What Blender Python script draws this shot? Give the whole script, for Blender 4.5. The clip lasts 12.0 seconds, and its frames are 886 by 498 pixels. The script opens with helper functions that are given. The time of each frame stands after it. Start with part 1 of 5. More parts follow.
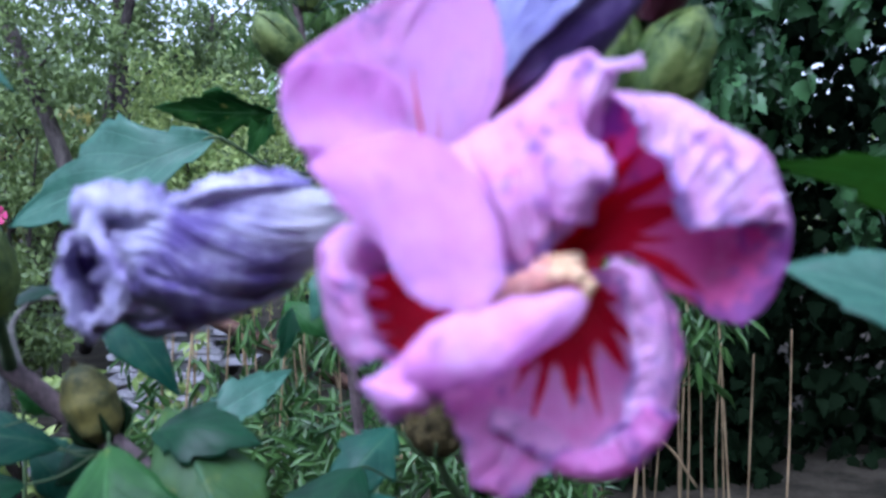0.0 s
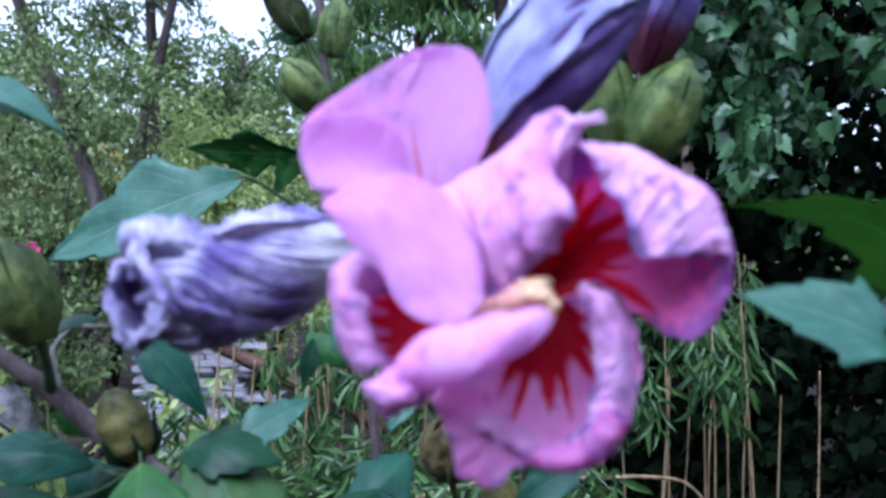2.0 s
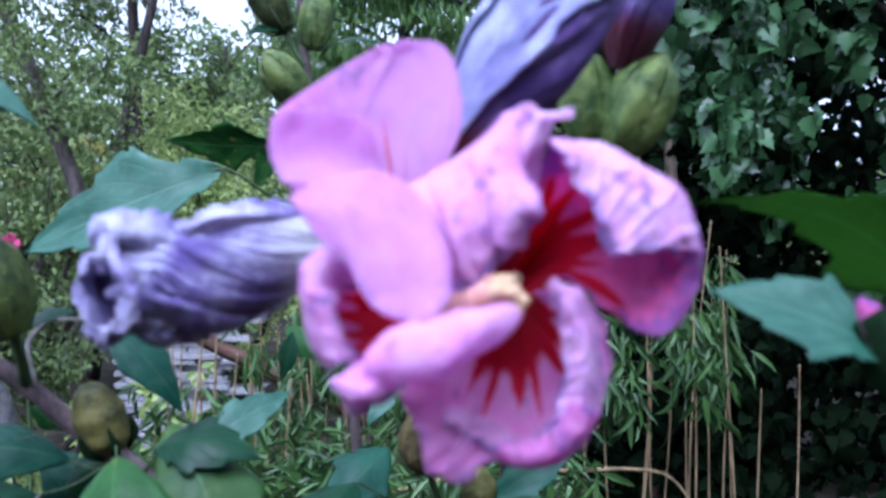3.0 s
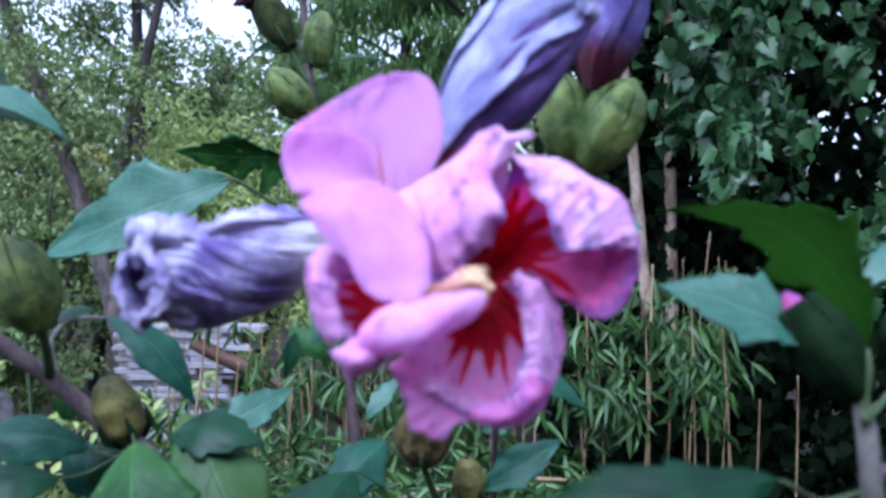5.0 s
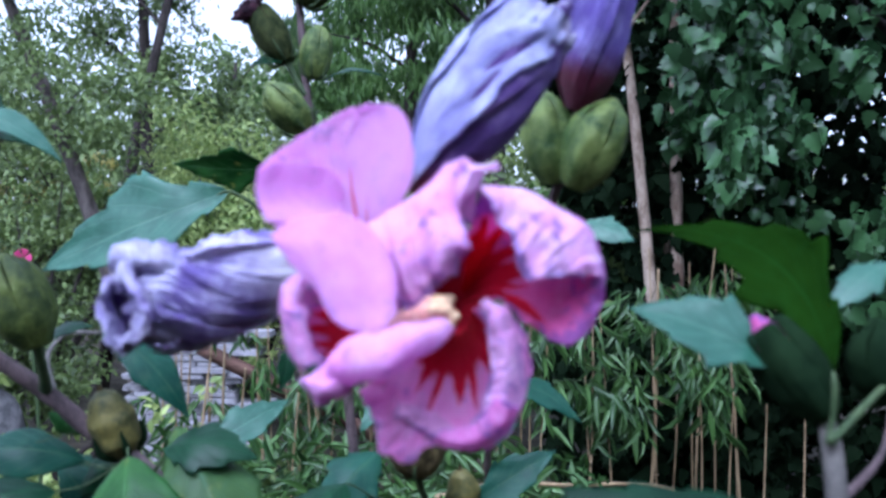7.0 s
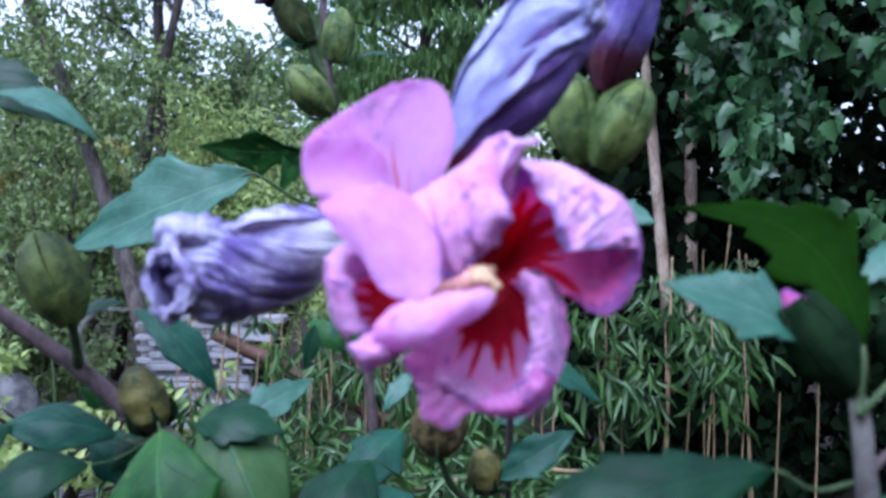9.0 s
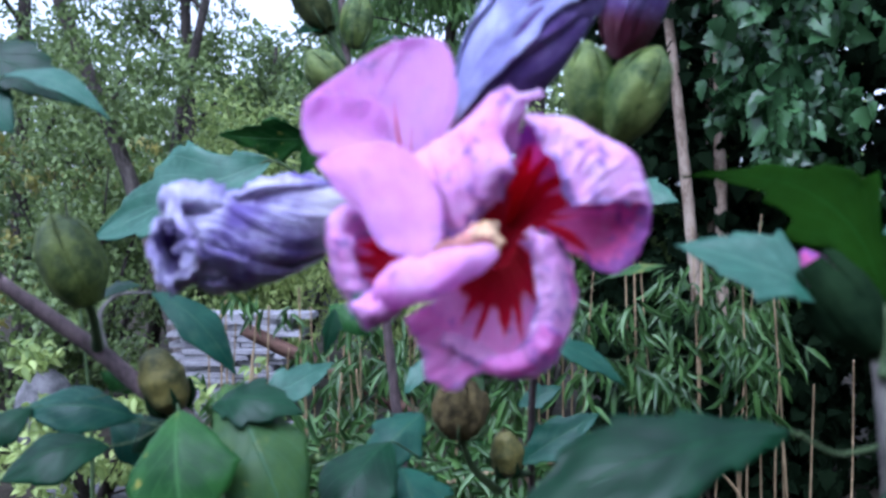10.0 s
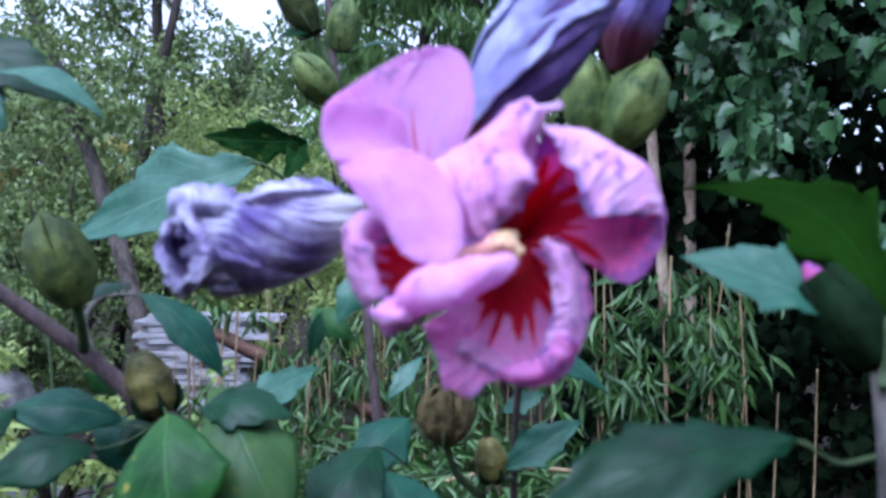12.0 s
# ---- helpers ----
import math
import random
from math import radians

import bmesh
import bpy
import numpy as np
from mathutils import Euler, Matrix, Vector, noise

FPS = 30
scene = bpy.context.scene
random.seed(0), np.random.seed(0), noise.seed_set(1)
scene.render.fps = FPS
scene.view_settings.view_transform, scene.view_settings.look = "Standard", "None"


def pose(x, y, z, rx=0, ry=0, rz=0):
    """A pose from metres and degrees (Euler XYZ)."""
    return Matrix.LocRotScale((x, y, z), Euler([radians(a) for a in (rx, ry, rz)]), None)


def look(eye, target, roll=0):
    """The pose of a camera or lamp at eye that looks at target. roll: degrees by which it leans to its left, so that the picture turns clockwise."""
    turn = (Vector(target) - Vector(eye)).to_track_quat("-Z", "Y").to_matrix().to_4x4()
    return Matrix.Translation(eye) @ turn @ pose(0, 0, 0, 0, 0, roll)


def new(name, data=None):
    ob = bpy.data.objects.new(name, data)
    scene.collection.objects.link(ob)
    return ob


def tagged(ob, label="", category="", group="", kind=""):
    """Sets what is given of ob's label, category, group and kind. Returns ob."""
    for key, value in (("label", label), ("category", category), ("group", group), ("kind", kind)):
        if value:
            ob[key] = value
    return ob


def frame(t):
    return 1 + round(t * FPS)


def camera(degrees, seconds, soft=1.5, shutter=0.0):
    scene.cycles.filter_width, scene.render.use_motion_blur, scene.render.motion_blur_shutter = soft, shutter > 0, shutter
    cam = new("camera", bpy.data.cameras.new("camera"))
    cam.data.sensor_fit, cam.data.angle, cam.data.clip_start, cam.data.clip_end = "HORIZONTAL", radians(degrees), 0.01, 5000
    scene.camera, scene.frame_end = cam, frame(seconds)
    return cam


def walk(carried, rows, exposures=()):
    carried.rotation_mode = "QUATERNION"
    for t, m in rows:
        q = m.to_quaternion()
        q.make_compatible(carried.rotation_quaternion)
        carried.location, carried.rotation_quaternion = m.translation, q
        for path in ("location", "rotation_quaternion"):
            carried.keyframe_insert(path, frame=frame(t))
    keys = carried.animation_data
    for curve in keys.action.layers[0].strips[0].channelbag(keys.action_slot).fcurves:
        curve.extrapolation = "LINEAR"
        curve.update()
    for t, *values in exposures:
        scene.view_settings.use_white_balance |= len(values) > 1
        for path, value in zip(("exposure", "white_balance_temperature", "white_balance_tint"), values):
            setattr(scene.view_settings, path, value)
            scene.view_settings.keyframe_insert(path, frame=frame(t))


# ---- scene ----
# The hand-held phone, a hand's width from the bloom, focused on the garden behind it.
cam = camera(54.1, 12.0, 2.9)
cam.data.dof.use_dof = True
cam.data.dof.focus_distance = 3.0
cam.data.dof.aperture_fstop = 31.0
PATH = [
    (0, pose(-0.00993, 0.04122, 1.25005, 86.700, 0.674, -0.899)),
    (0.5, pose(-0.00522, 0.03863, 1.25026, 86.792, 1.272, -0.273)),
    (1, pose(-0.00574, 0.04060, 1.24746, 86.415, 0.941, 0.236)),
    (1.5, pose(-0.00458, 0.02985, 1.25027, 89.293, 0.318, 0.214)),
    (2, pose(-0.00629, 0.02544, 1.24935, 89.259, 0.379, 0.771)),
    (2.5, pose(-0.00440, 0.02424, 1.24998, 89.065, 0.396, 0.174)),
    (3, pose(-0.00461, 0.02556, 1.24964, 88.790, 0.174, -0.279)),
    (3.5, pose(-0.00393, 0.02262, 1.24916, 89.123, 0.102, -0.423)),
    (5.5, pose(-0.00125, 0.00065, 1.24810, 89.709, -0.076, -0.089)),
    (6, pose(-0.00002, -0.00006, 1.24991, 90.004, 0.007, 0.021)),
    (6.5, pose(0.00209, -0.00033, 1.25123, 89.966, 0.195, 0.048)),
    (7, pose(0.00359, 0.00075, 1.25175, 89.772, 0.132, 0.278)),
    (9, pose(-0.00073, -0.00272, 1.24951, 88.925, -0.167, 1.080)),
    (9.5, pose(0.00609, -0.00039, 1.24437, 87.556, 0.578, 1.662)),
    (10, pose(0.00291, 0.00029, 1.24395, 88.631, 0.593, 2.944)),
    (10.5, pose(0.00020, 0.00113, 1.24429, 89.248, 0.182, 3.239)),
    (11, pose(-0.00224, 0.00240, 1.24420, 88.980, -0.030, 2.215)),
    (11.5, pose(-0.00348, 0.00157, 1.24427, 88.912, -0.179, 1.783)),
    (12, pose(-0.00417, -0.00113, 1.24445, 88.938, -0.378, 0.950)),
]

walk(cam, PATH, [(0.0, 0.76, 4860, 20), (1.5, 0.79, 4860, 20), (2.5, 0.87, 4860, 20), (6.5, 0.86, 4860, 20), (9.0, 0.81, 4860, 20), (12.0, 0.81, 4860, 20)])

# ---- daylight: a bright overcast evening sky, the sun behind thin cloud ----
world = bpy.data.worlds.new("evening_sky")
scene.world = world
world.use_nodes = True
wn = world.node_tree
sky = wn.nodes.new("ShaderNodeTexSky")
sky.sky_type = 'NISHITA'
sky.sun_disc = False
sky.sun_elevation = radians(58)
sky.sun_rotation = radians(200)
sky.air_density, sky.dust_density, sky.ozone_density = 1.4, 4.0, 2.0
veil = wn.nodes.new("ShaderNodeHueSaturation")
veil.inputs["Saturation"].default_value, veil.inputs["Value"].default_value = 0.20, 1.6
wn.links.new(sky.outputs[0], veil.inputs["Color"])
wn.links.new(veil.outputs[0], wn.nodes["Background"].inputs[0])
wn.nodes["Background"].inputs[1].default_value = 0.15

sun = new("sun", bpy.data.lights.new("sun", 'SUN'))
sun.data.energy, sun.data.angle, sun.data.color = 0.85, radians(45), (1.0, 0.96, 0.92)
sun.matrix_world = look((-1.2, -3.4, 6.0), (0, 0, 1.2))


# ---- materials ----
class Nodes:
    """Short hand for a material's node tree."""
    def __init__(self, name):
        self.mat = bpy.data.materials.new(name)
        self.mat.use_nodes = True
        self.tree = self.mat.node_tree
        self.bsdf = self.tree.nodes["Principled BSDF"]
        self.out = self.tree.nodes["Material Output"]

    def link(self, value, socket):
        if isinstance(value, bpy.types.NodeSocket):
            self.tree.links.new(value, socket)
        elif isinstance(value, tuple) and len(value) == 3 and socket.type == 'RGBA':
            socket.default_value = (*value, 1)
        else:
            socket.default_value = value

    def math(self, op, a, b=0.0, clamp=False):
        n = self.tree.nodes.new("ShaderNodeMath")
        n.operation, n.use_clamp = op, clamp
        self.link(a, n.inputs[0])
        self.link(b, n.inputs[1])
        return n.outputs[0]

    def smooth(self, value, low, high):
        n = self.tree.nodes.new("ShaderNodeMapRange")
        n.interpolation_type = 'SMOOTHSTEP'
        self.link(value, n.inputs[0])
        n.inputs[1].default_value, n.inputs[2].default_value = low, high
        return n.outputs[0]

    def mix(self, fac, a, b):
        n = self.tree.nodes.new("ShaderNodeMix")
        n.data_type = 'RGBA'
        self.link(fac, n.inputs[0])
        self.link(a, n.inputs[6])
        self.link(b, n.inputs[7])
        return n.outputs[2]

    def coords(self, which="Object"):
        n = self.tree.nodes.new("ShaderNodeTexCoord")
        return n.outputs[which]

    def stretch(self, vector, x, y, z):
        n = self.tree.nodes.new("ShaderNodeMapping")
        self.link(vector, n.inputs[0])
        n.inputs[3].default_value = (x, y, z)
        return n.outputs[0]

    def noise(self, vector, scale, detail=4.0, rough=0.55, distort=0.0):
        n = self.tree.nodes.new("ShaderNodeTexNoise")
        self.link(vector, n.inputs["Vector"])
        n.inputs["Scale"].default_value, n.inputs["Detail"].default_value = scale, detail
        n.inputs["Roughness"].default_value, n.inputs["Distortion"].default_value = rough, distort
        return n.outputs[0]

    def uv(self):
        n = self.tree.nodes.new("ShaderNodeSeparateXYZ")
        self.link(self.coords("UV"), n.inputs[0])
        return n.outputs[0], n.outputs[1]

    def bump(self, height, strength=0.4, distance=0.001):
        n = self.tree.nodes.new("ShaderNodeBump")
        n.inputs["Strength"].default_value, n.inputs["Distance"].default_value = strength, distance
        self.link(height, n.inputs["Height"])
        self.link(n.outputs[0], self.bsdf.inputs["Normal"])
        return n.outputs[0]

    def random(self):
        return self.tree.nodes.new("ShaderNodeObjectInfo").outputs["Random"]

    def island(self):
        return self.tree.nodes.new("ShaderNodeNewGeometry").outputs["Random Per Island"]

    def finish(self, color, rough=0.5, spec=0.5, glow=0.0, sheen=0.0):
        """glow: the share of light that passes through a thin leaf or petal."""
        self.link(color, self.bsdf.inputs["Base Color"])
        self.link(rough, self.bsdf.inputs["Roughness"])
        self.bsdf.inputs["Specular IOR Level"].default_value = spec
        self.bsdf.inputs["Sheen Weight"].default_value = sheen
        if glow:
            t = self.tree.nodes.new("ShaderNodeBsdfTranslucent")
            self.link(color, t.inputs[0])
            m = self.tree.nodes.new("ShaderNodeMixShader")
            m.inputs[0].default_value = glow
            self.tree.links.new(self.bsdf.outputs[0], m.inputs[1])
            self.tree.links.new(t.outputs[0], m.inputs[2])
            self.tree.links.new(m.outputs[0], self.out.inputs[0])
        return self.mat


def petal_material(name, pale, deep, heart=0.0, reach=0.0, bruise=0.3, rays=(), rot=0.2, sides=1.0, thin=0.4):
    """A petal: crimson heart with rays (in v, from the base), fine veins along v, bruised blue where it withers."""
    n = Nodes(name)
    u, v = n.uv()
    ob = n.coords()
    fan = n.stretch(n.coords("UV"), 1, 0.08, 1)
    veins = n.noise(fan, 46, 4, 0.65)
    blot = n.noise(ob, 380, 5, 0.6)
    sway = n.math('MULTIPLY', n.math('SUBTRACT', n.noise(ob, 160, 2), 0.5), 0.05)
    tone = n.noise(ob, 90 + 160 * bruise, 5, 0.6)
    color = n.mix(n.smooth(tone, 0.3, 0.7), pale, deep)
    color = n.mix(n.math('MULTIPLY', n.smooth(veins, 0.52, 0.75), 0.25), color, (0.52, 0.16, 0.45))
    if bruise:
        side = n.math('ABSOLUTE', n.math('SUBTRACT', u, 0.5))
        edge = n.math('MAXIMUM', n.math('MULTIPLY', n.smooth(side, 0.45, 0.5), sides), n.smooth(v, 0.86, 1.0))
        spots = n.math('MULTIPLY', n.smooth(n.math('ADD', blot, n.math('MULTIPLY', edge, rot)), 0.56, 0.68), bruise)
        color = n.mix(spots, color, (0.19, 0.13, 0.46))
        white = n.math('MULTIPLY', n.smooth(n.noise(ob, 220, 3, 0.6), 0.55, 0.7), 0.4 * bruise)
        color = n.mix(white, color, (0.75, 0.62, 0.85))
    if heart:
        ray = 0.0
        for at, wide, far in rays:
            near = n.math('SUBTRACT', 1.0, n.math('DIVIDE', n.math('ABSOLUTE', n.math('SUBTRACT', n.math('ADD', u, sway), at)), wide), True)
            ray = n.math('MAXIMUM', ray, n.math('MULTIPLY', near, far))
        limit = n.math('ADD', n.math('MULTIPLY', ray, reach), heart)
        fray = n.math('MULTIPLY', n.math('SUBTRACT', n.noise(ob, 500, 3), 0.5), 0.08)
        inside = n.smooth(n.math('SUBTRACT', n.math('ADD', limit, fray), v), -0.03, 0.05)
        red = n.mix(n.smooth(v, 0.0, heart + 0.1), (0.36, 0.0, 0.008), (0.66, 0.002, 0.035))
        color = n.mix(inside, color, red)
    relief = n.math('ADD', n.math('MULTIPLY', veins, 1.0), n.math('ADD', n.math('MULTIPLY', n.noise(ob, 260, 4, 0.6), 0.7 * bruise), n.math('MULTIPLY', n.noise(ob, 1100, 5, 0.7), 0.5)))
    n.bump(relief, 0.22 + 0.3 * bruise, 0.0007)
    return n.finish(color, 0.6, 0.2, thin)


PALE, DEEP = (0.86, 0.42, 0.82), (0.74, 0.20, 0.58)
petal_smooth = petal_material("petal_smooth", (0.78, 0.41, 0.76), (0.69, 0.31, 0.65), 0, 0, 0.2)
petal_streaked = petal_material("petal_streaked", (0.90, 0.56, 0.88), (0.85, 0.47, 0.82), 0.16, 0.34, 0.12, ((0.10, 0.03, 0.7), (0.33, 0.016, 1.0), (0.50, 0.022, 1.0), (0.63, 0.01, 0.6)), 0.08, 1.0, 0.62)
petal_pale = petal_material("petal_pale", (0.90, 0.56, 0.88), (0.85, 0.47, 0.82), 0, 0, 0.25, (), 0.08, 1.0, 0.62)
petal_crumpled = petal_material("petal_crumpled", (0.86, 0.52, 0.83), (0.78, 0.33, 0.69), 0, 0, 0.7)
petal_scroll = petal_material("petal_scroll", (0.88, 0.52, 0.86), (0.80, 0.34, 0.73), 0, 0, 0.45, (), 0.12)
petal_magenta = petal_material("petal_magenta", (0.88, 0.44, 0.80), (0.74, 0.24, 0.60), 0, 0, 0.7, (), 0.16, 1.0, 0.55)
petal_dried = petal_material("petal_dried", (0.86, 0.52, 0.78), (0.62, 0.30, 0.56), 0, 0, 0.5, (), 0.2)
petal_turned = petal_material("petal_turned", (0.90, 0.58, 0.87), (0.79, 0.35, 0.72), 0, 0, 0.5, (), 0.06, 1.0, 0.6)
SIDE_RAYS = ((0.06, 0.06, 0.8), (0.19, 0.07, 0.8), (0.37, 0.07, 1.0), (0.55, 0.09, 0.85), (0.68, 0.05, 0.5), (0.84, 0.10, 1.0))
LOW_RAYS = ((0.17, 0.04, 0.5), (0.31, 0.030, 1.0), (0.47, 0.07, 0.7), (0.565, 0.028, 1.0), (0.70, 0.05, 0.8), (0.78, 0.04, 1.0), (0.90, 0.05, 0.7))
petal_heart = petal_material("petal_heart", (0.84, 0.22, 0.54), (0.74, 0.14, 0.43), 0.48, 0.34, 0.6, SIDE_RAYS, 0.22, 0.8, 0.62)
petal_lower = petal_material("petal_lower", (0.93, 0.55, 0.85), (0.86, 0.36, 0.71), 0.31, 0.34, 0.45, LOW_RAYS, 0.12, 0.3, 0.62)
petal_cup = petal_material("petal_cup", (0.86, 0.30, 0.64), (0.76, 0.20, 0.52), 0.74, 0.30, 0.3, ((0.1, 0.10, 1.0), (0.30, 0.07, 0.6), (0.48, 0.08, 0.9), (0.66, 0.07, 0.5), (0.85, 0.12, 1.0)), 0.0, 1.0, 0.5)
petal_rim = petal_material("petal_rim", (0.91, 0.67, 0.91), (0.84, 0.43, 0.78), 0, 0, 0.62, (), 0.22, 0.0, 0.45)


def throat_material():
    n = Nodes("throat_crimson")
    c = n.mix(n.noise(n.coords(), 300, 4), (0.18, 0.001, 0.006), (0.34, 0.004, 0.016))
    n.bump(n.noise(n.coords(), 400, 4), 0.4, 0.0004)
    return n.finish(c, 0.6, 0.2, 0.1)


def plain_material(name, a, b, scale, rough=0.6, spec=0.4, bump=0.4, depth=0.0005, glow=0.0, stretch=(1, 1, 1)):
    """Two tones broken up at two scales, with fine relief. scale: features per metre."""
    n = Nodes(name)
    p = n.stretch(n.coords(), *stretch)
    coarse, fine = n.noise(p, scale, 4, 0.6), n.noise(p, scale * 6, 4, 0.65)
    c = n.mix(n.smooth(n.math('ADD', n.math('MULTIPLY', coarse, 0.7), n.math('MULTIPLY', fine, 0.3)), 0.35, 0.65), a, b)
    n.bump(n.math('ADD', coarse, fine), bump, depth)
    return n.finish(c, rough, spec, glow)


def withered_material(name, light, dark, base, reach=0.4):
    """A rolled, dried bloom: lilac-grey paper with fibres along it, wine red near the calyx."""
    n = Nodes(name)
    u, v = n.uv()
    ob = n.coords()
    fibre = n.noise(n.stretch(n.coords("UV"), 12, 1.6, 1), 4, 6, 0.65, 0.5)
    blot = n.noise(ob, 120, 4, 0.55)
    c = n.mix(n.smooth(n.math('ADD', n.math('MULTIPLY', fibre, 0.36), n.math('MULTIPLY', blot, 0.64)), 0.42, 0.66), dark, light)
    c = n.mix(n.smooth(n.math('ADD', v, n.math('MULTIPLY', fibre, 0.2)), reach + 0.10, reach - 0.10), c, base)
    pale = n.math('MULTIPLY', n.smooth(v, 0.9, 1.0), n.smooth(blot, 0.4, 0.6))
    c = n.mix(pale, c, (0.55, 0.52, 0.68))
    n.bump(n.math('ADD', fibre, n.math('MULTIPLY', n.noise(ob, 420, 5, 0.7, 1.0), 1.0)), 0.9, 0.0009)
    return n.finish(c, 0.7, 0.2, 0.12, 0.1)


def leaf_material(name, dark, light, rough=0.42, vein=(0.055, 0.13, 0.06), glow=0.22, spots=0.0, spec=0.5):
    """A leaf with a midrib and side veins in its own u, v, and a faint wax that takes the sky's colour."""
    n = Nodes(name)
    u, v = n.uv()
    ob = n.coords()
    side = n.math('ABSOLUTE', n.math('SUBTRACT', u, 0.5))
    mid = n.smooth(side, 0.022, 0.006)
    slant = n.math('SUBTRACT', n.math('MULTIPLY', v, 6.0), n.math('MULTIPLY', side, 5.0))
    ribs = n.math('MULTIPLY', n.smooth(n.math('ABSOLUTE', n.math('SUBTRACT', n.math('FRACT', slant), 0.5)), 0.05, 0.0), 0.6)
    net = n.noise(ob, 260, 4, 0.6)
    c = n.mix(n.smooth(n.noise(ob, 60, 4, 0.6), 0.3, 0.7), dark, light)
    c = n.mix(n.math('MULTIPLY', n.smooth(net, 0.5, 0.7), 0.3), c, vein)
    veins = n.math('MAXIMUM', mid, ribs)
    c = n.mix(n.math('MULTIPLY', veins, 0.7), c, vein)
    if spots:
        c = n.mix(n.math('MULTIPLY', n.smooth(n.noise(ob, 110, 2), 0.62, 0.72), spots), c, (0.32, 0.30, 0.05))
    n.bump(n.math('SUBTRACT', n.math('MULTIPLY', net, 0.4), veins), 0.5, 0.0006)
    return n.finish(c, rough, spec, glow)


def foliage_material(name, dark, light, rough=0.5, glow=0.25, scale=1.2, spec=0.4):
    """Far leaves: each its own tone, with larger patches of lighter and darker growth."""
    n = Nodes(name)
    own = n.island()
    patch = n.noise(n.coords(), scale, 3)
    c = n.mix(n.math('ADD', n.math('MULTIPLY', own, 0.6), n.math('MULTIPLY', n.smooth(patch, 0.3, 0.7), 0.4)), dark, light)
    n.bump(n.noise(n.coords(), 60, 3), 0.3, 0.003)
    return n.finish(c, rough, spec, glow)


throat_red = throat_material()
withered_lilac = withered_material("withered_lilac", (0.74, 0.72, 0.94), (0.17, 0.12, 0.38), (0.80, 0.78, 0.86))
withered_pale = withered_material("withered_pale", (0.74, 0.72, 0.90), (0.36, 0.30, 0.58), (0.40, 0.33, 0.62))
withered_blue = withered_material("withered_blue", (0.66, 0.70, 0.93), (0.33, 0.32, 0.66), (0.12, 0.01, 0.03), 0.24)
withered_indigo = withered_material("withered_indigo", (0.36, 0.31, 0.70), (0.15, 0.10, 0.40), (0.10, 0.008, 0.03), 0.44)
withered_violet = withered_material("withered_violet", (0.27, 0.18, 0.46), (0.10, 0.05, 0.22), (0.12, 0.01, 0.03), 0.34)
pollen_salmon = plain_material("pollen_salmon", (0.80, 0.36, 0.28), (0.88, 0.54, 0.44), 900, 0.8, 0.1)
stigma_cream = plain_material("stigma_cream", (0.62, 0.38, 0.20), (0.74, 0.52, 0.32), 700, 0.7, 0.2)
bud_green = plain_material("bud_green", (0.022, 0.062, 0.008), (0.20, 0.26, 0.060), 110, 0.5, 0.4, 0.8, 0.0010, 0.15)
bud_mottled = plain_material("bud_mottled", (0.014, 0.032, 0.006), (0.115, 0.150, 0.030), 110, 0.55, 0.3, 0.7, 0.0009)
# bud green darkened almost to black: the shade is put into the colour
bud_shade = plain_material("bud_shade", (0.006, 0.014, 0.006), (0.012, 0.026, 0.010), 120, 0.9, 0.02)
capsule_ochre = plain_material("capsule_ochre", (0.035, 0.042, 0.012), (0.16, 0.14, 0.035), 120, 0.6, 0.3)
husk_brown = plain_material("husk_brown", (0.022, 0.018, 0.008), (0.11, 0.085, 0.035), 200, 0.85, 0.1, 0.8, 0.0012)
dry_purple = plain_material("dry_purple", (0.012, 0.006, 0.010), (0.060, 0.024, 0.034), 220, 0.85, 0.1, 0.9, 0.0015)
bud_olive = plain_material("bud_olive", (0.012, 0.020, 0.006), (0.055, 0.066, 0.020), 160, 0.8, 0.1, 0.8, 0.0010)
stem_bark = plain_material("stem_bark", (0.060, 0.045, 0.045), (0.15, 0.11, 0.11), 260, 0.8, 0.2, 0.6, 0.0006, 0, (1, 1, 0.4))
stem_pale = plain_material("stem_pale", (0.09, 0.085, 0.078), (0.18, 0.165, 0.145), 200, 0.75, 0.2)
stem_green = plain_material("stem_green", (0.030, 0.058, 0.020), (0.075, 0.110, 0.042), 200, 0.6, 0.3)
leaf_teal = leaf_material("leaf_teal", (0.006, 0.046, 0.027), (0.020, 0.090, 0.052), 0.42, spec=0.25)
leaf_green = leaf_material("leaf_green", (0.008, 0.048, 0.008), (0.030, 0.110, 0.016), 0.45, (0.06, 0.17, 0.04), spots=0.8, spec=0.22)
leaf_deep = leaf_material("leaf_deep", (0.003, 0.022, 0.008), (0.009, 0.050, 0.018), 0.40, (0.018, 0.07, 0.025), 0.22, 0.0, 0.22)
leaf_wax = leaf_material("leaf_wax", (0.026, 0.100, 0.060), (0.060, 0.165, 0.105), 0.38, (0.12, 0.24, 0.16), spec=0.4)
# darkened, dull leaf copy: the shade on this leaf is put into its colour
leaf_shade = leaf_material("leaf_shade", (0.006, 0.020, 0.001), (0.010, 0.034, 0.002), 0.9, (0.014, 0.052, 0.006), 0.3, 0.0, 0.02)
leaf_olive = leaf_material("leaf_olive", (0.022, 0.066, 0.012), (0.055, 0.120, 0.022), 0.5, spots=0.3, spec=0.3)
bark_grey = plain_material("bark_grey", (0.05, 0.042, 0.038), (0.16, 0.135, 0.12), 22, 0.9, 0.1, 0.9, 0.02, 0, (1, 1, 0.3))
bark_dark = plain_material("bark_dark", (0.02, 0.016, 0.014), (0.06, 0.05, 0.045), 18, 0.9, 0.1, 0.9, 0.02, 0, (1, 1, 0.3))
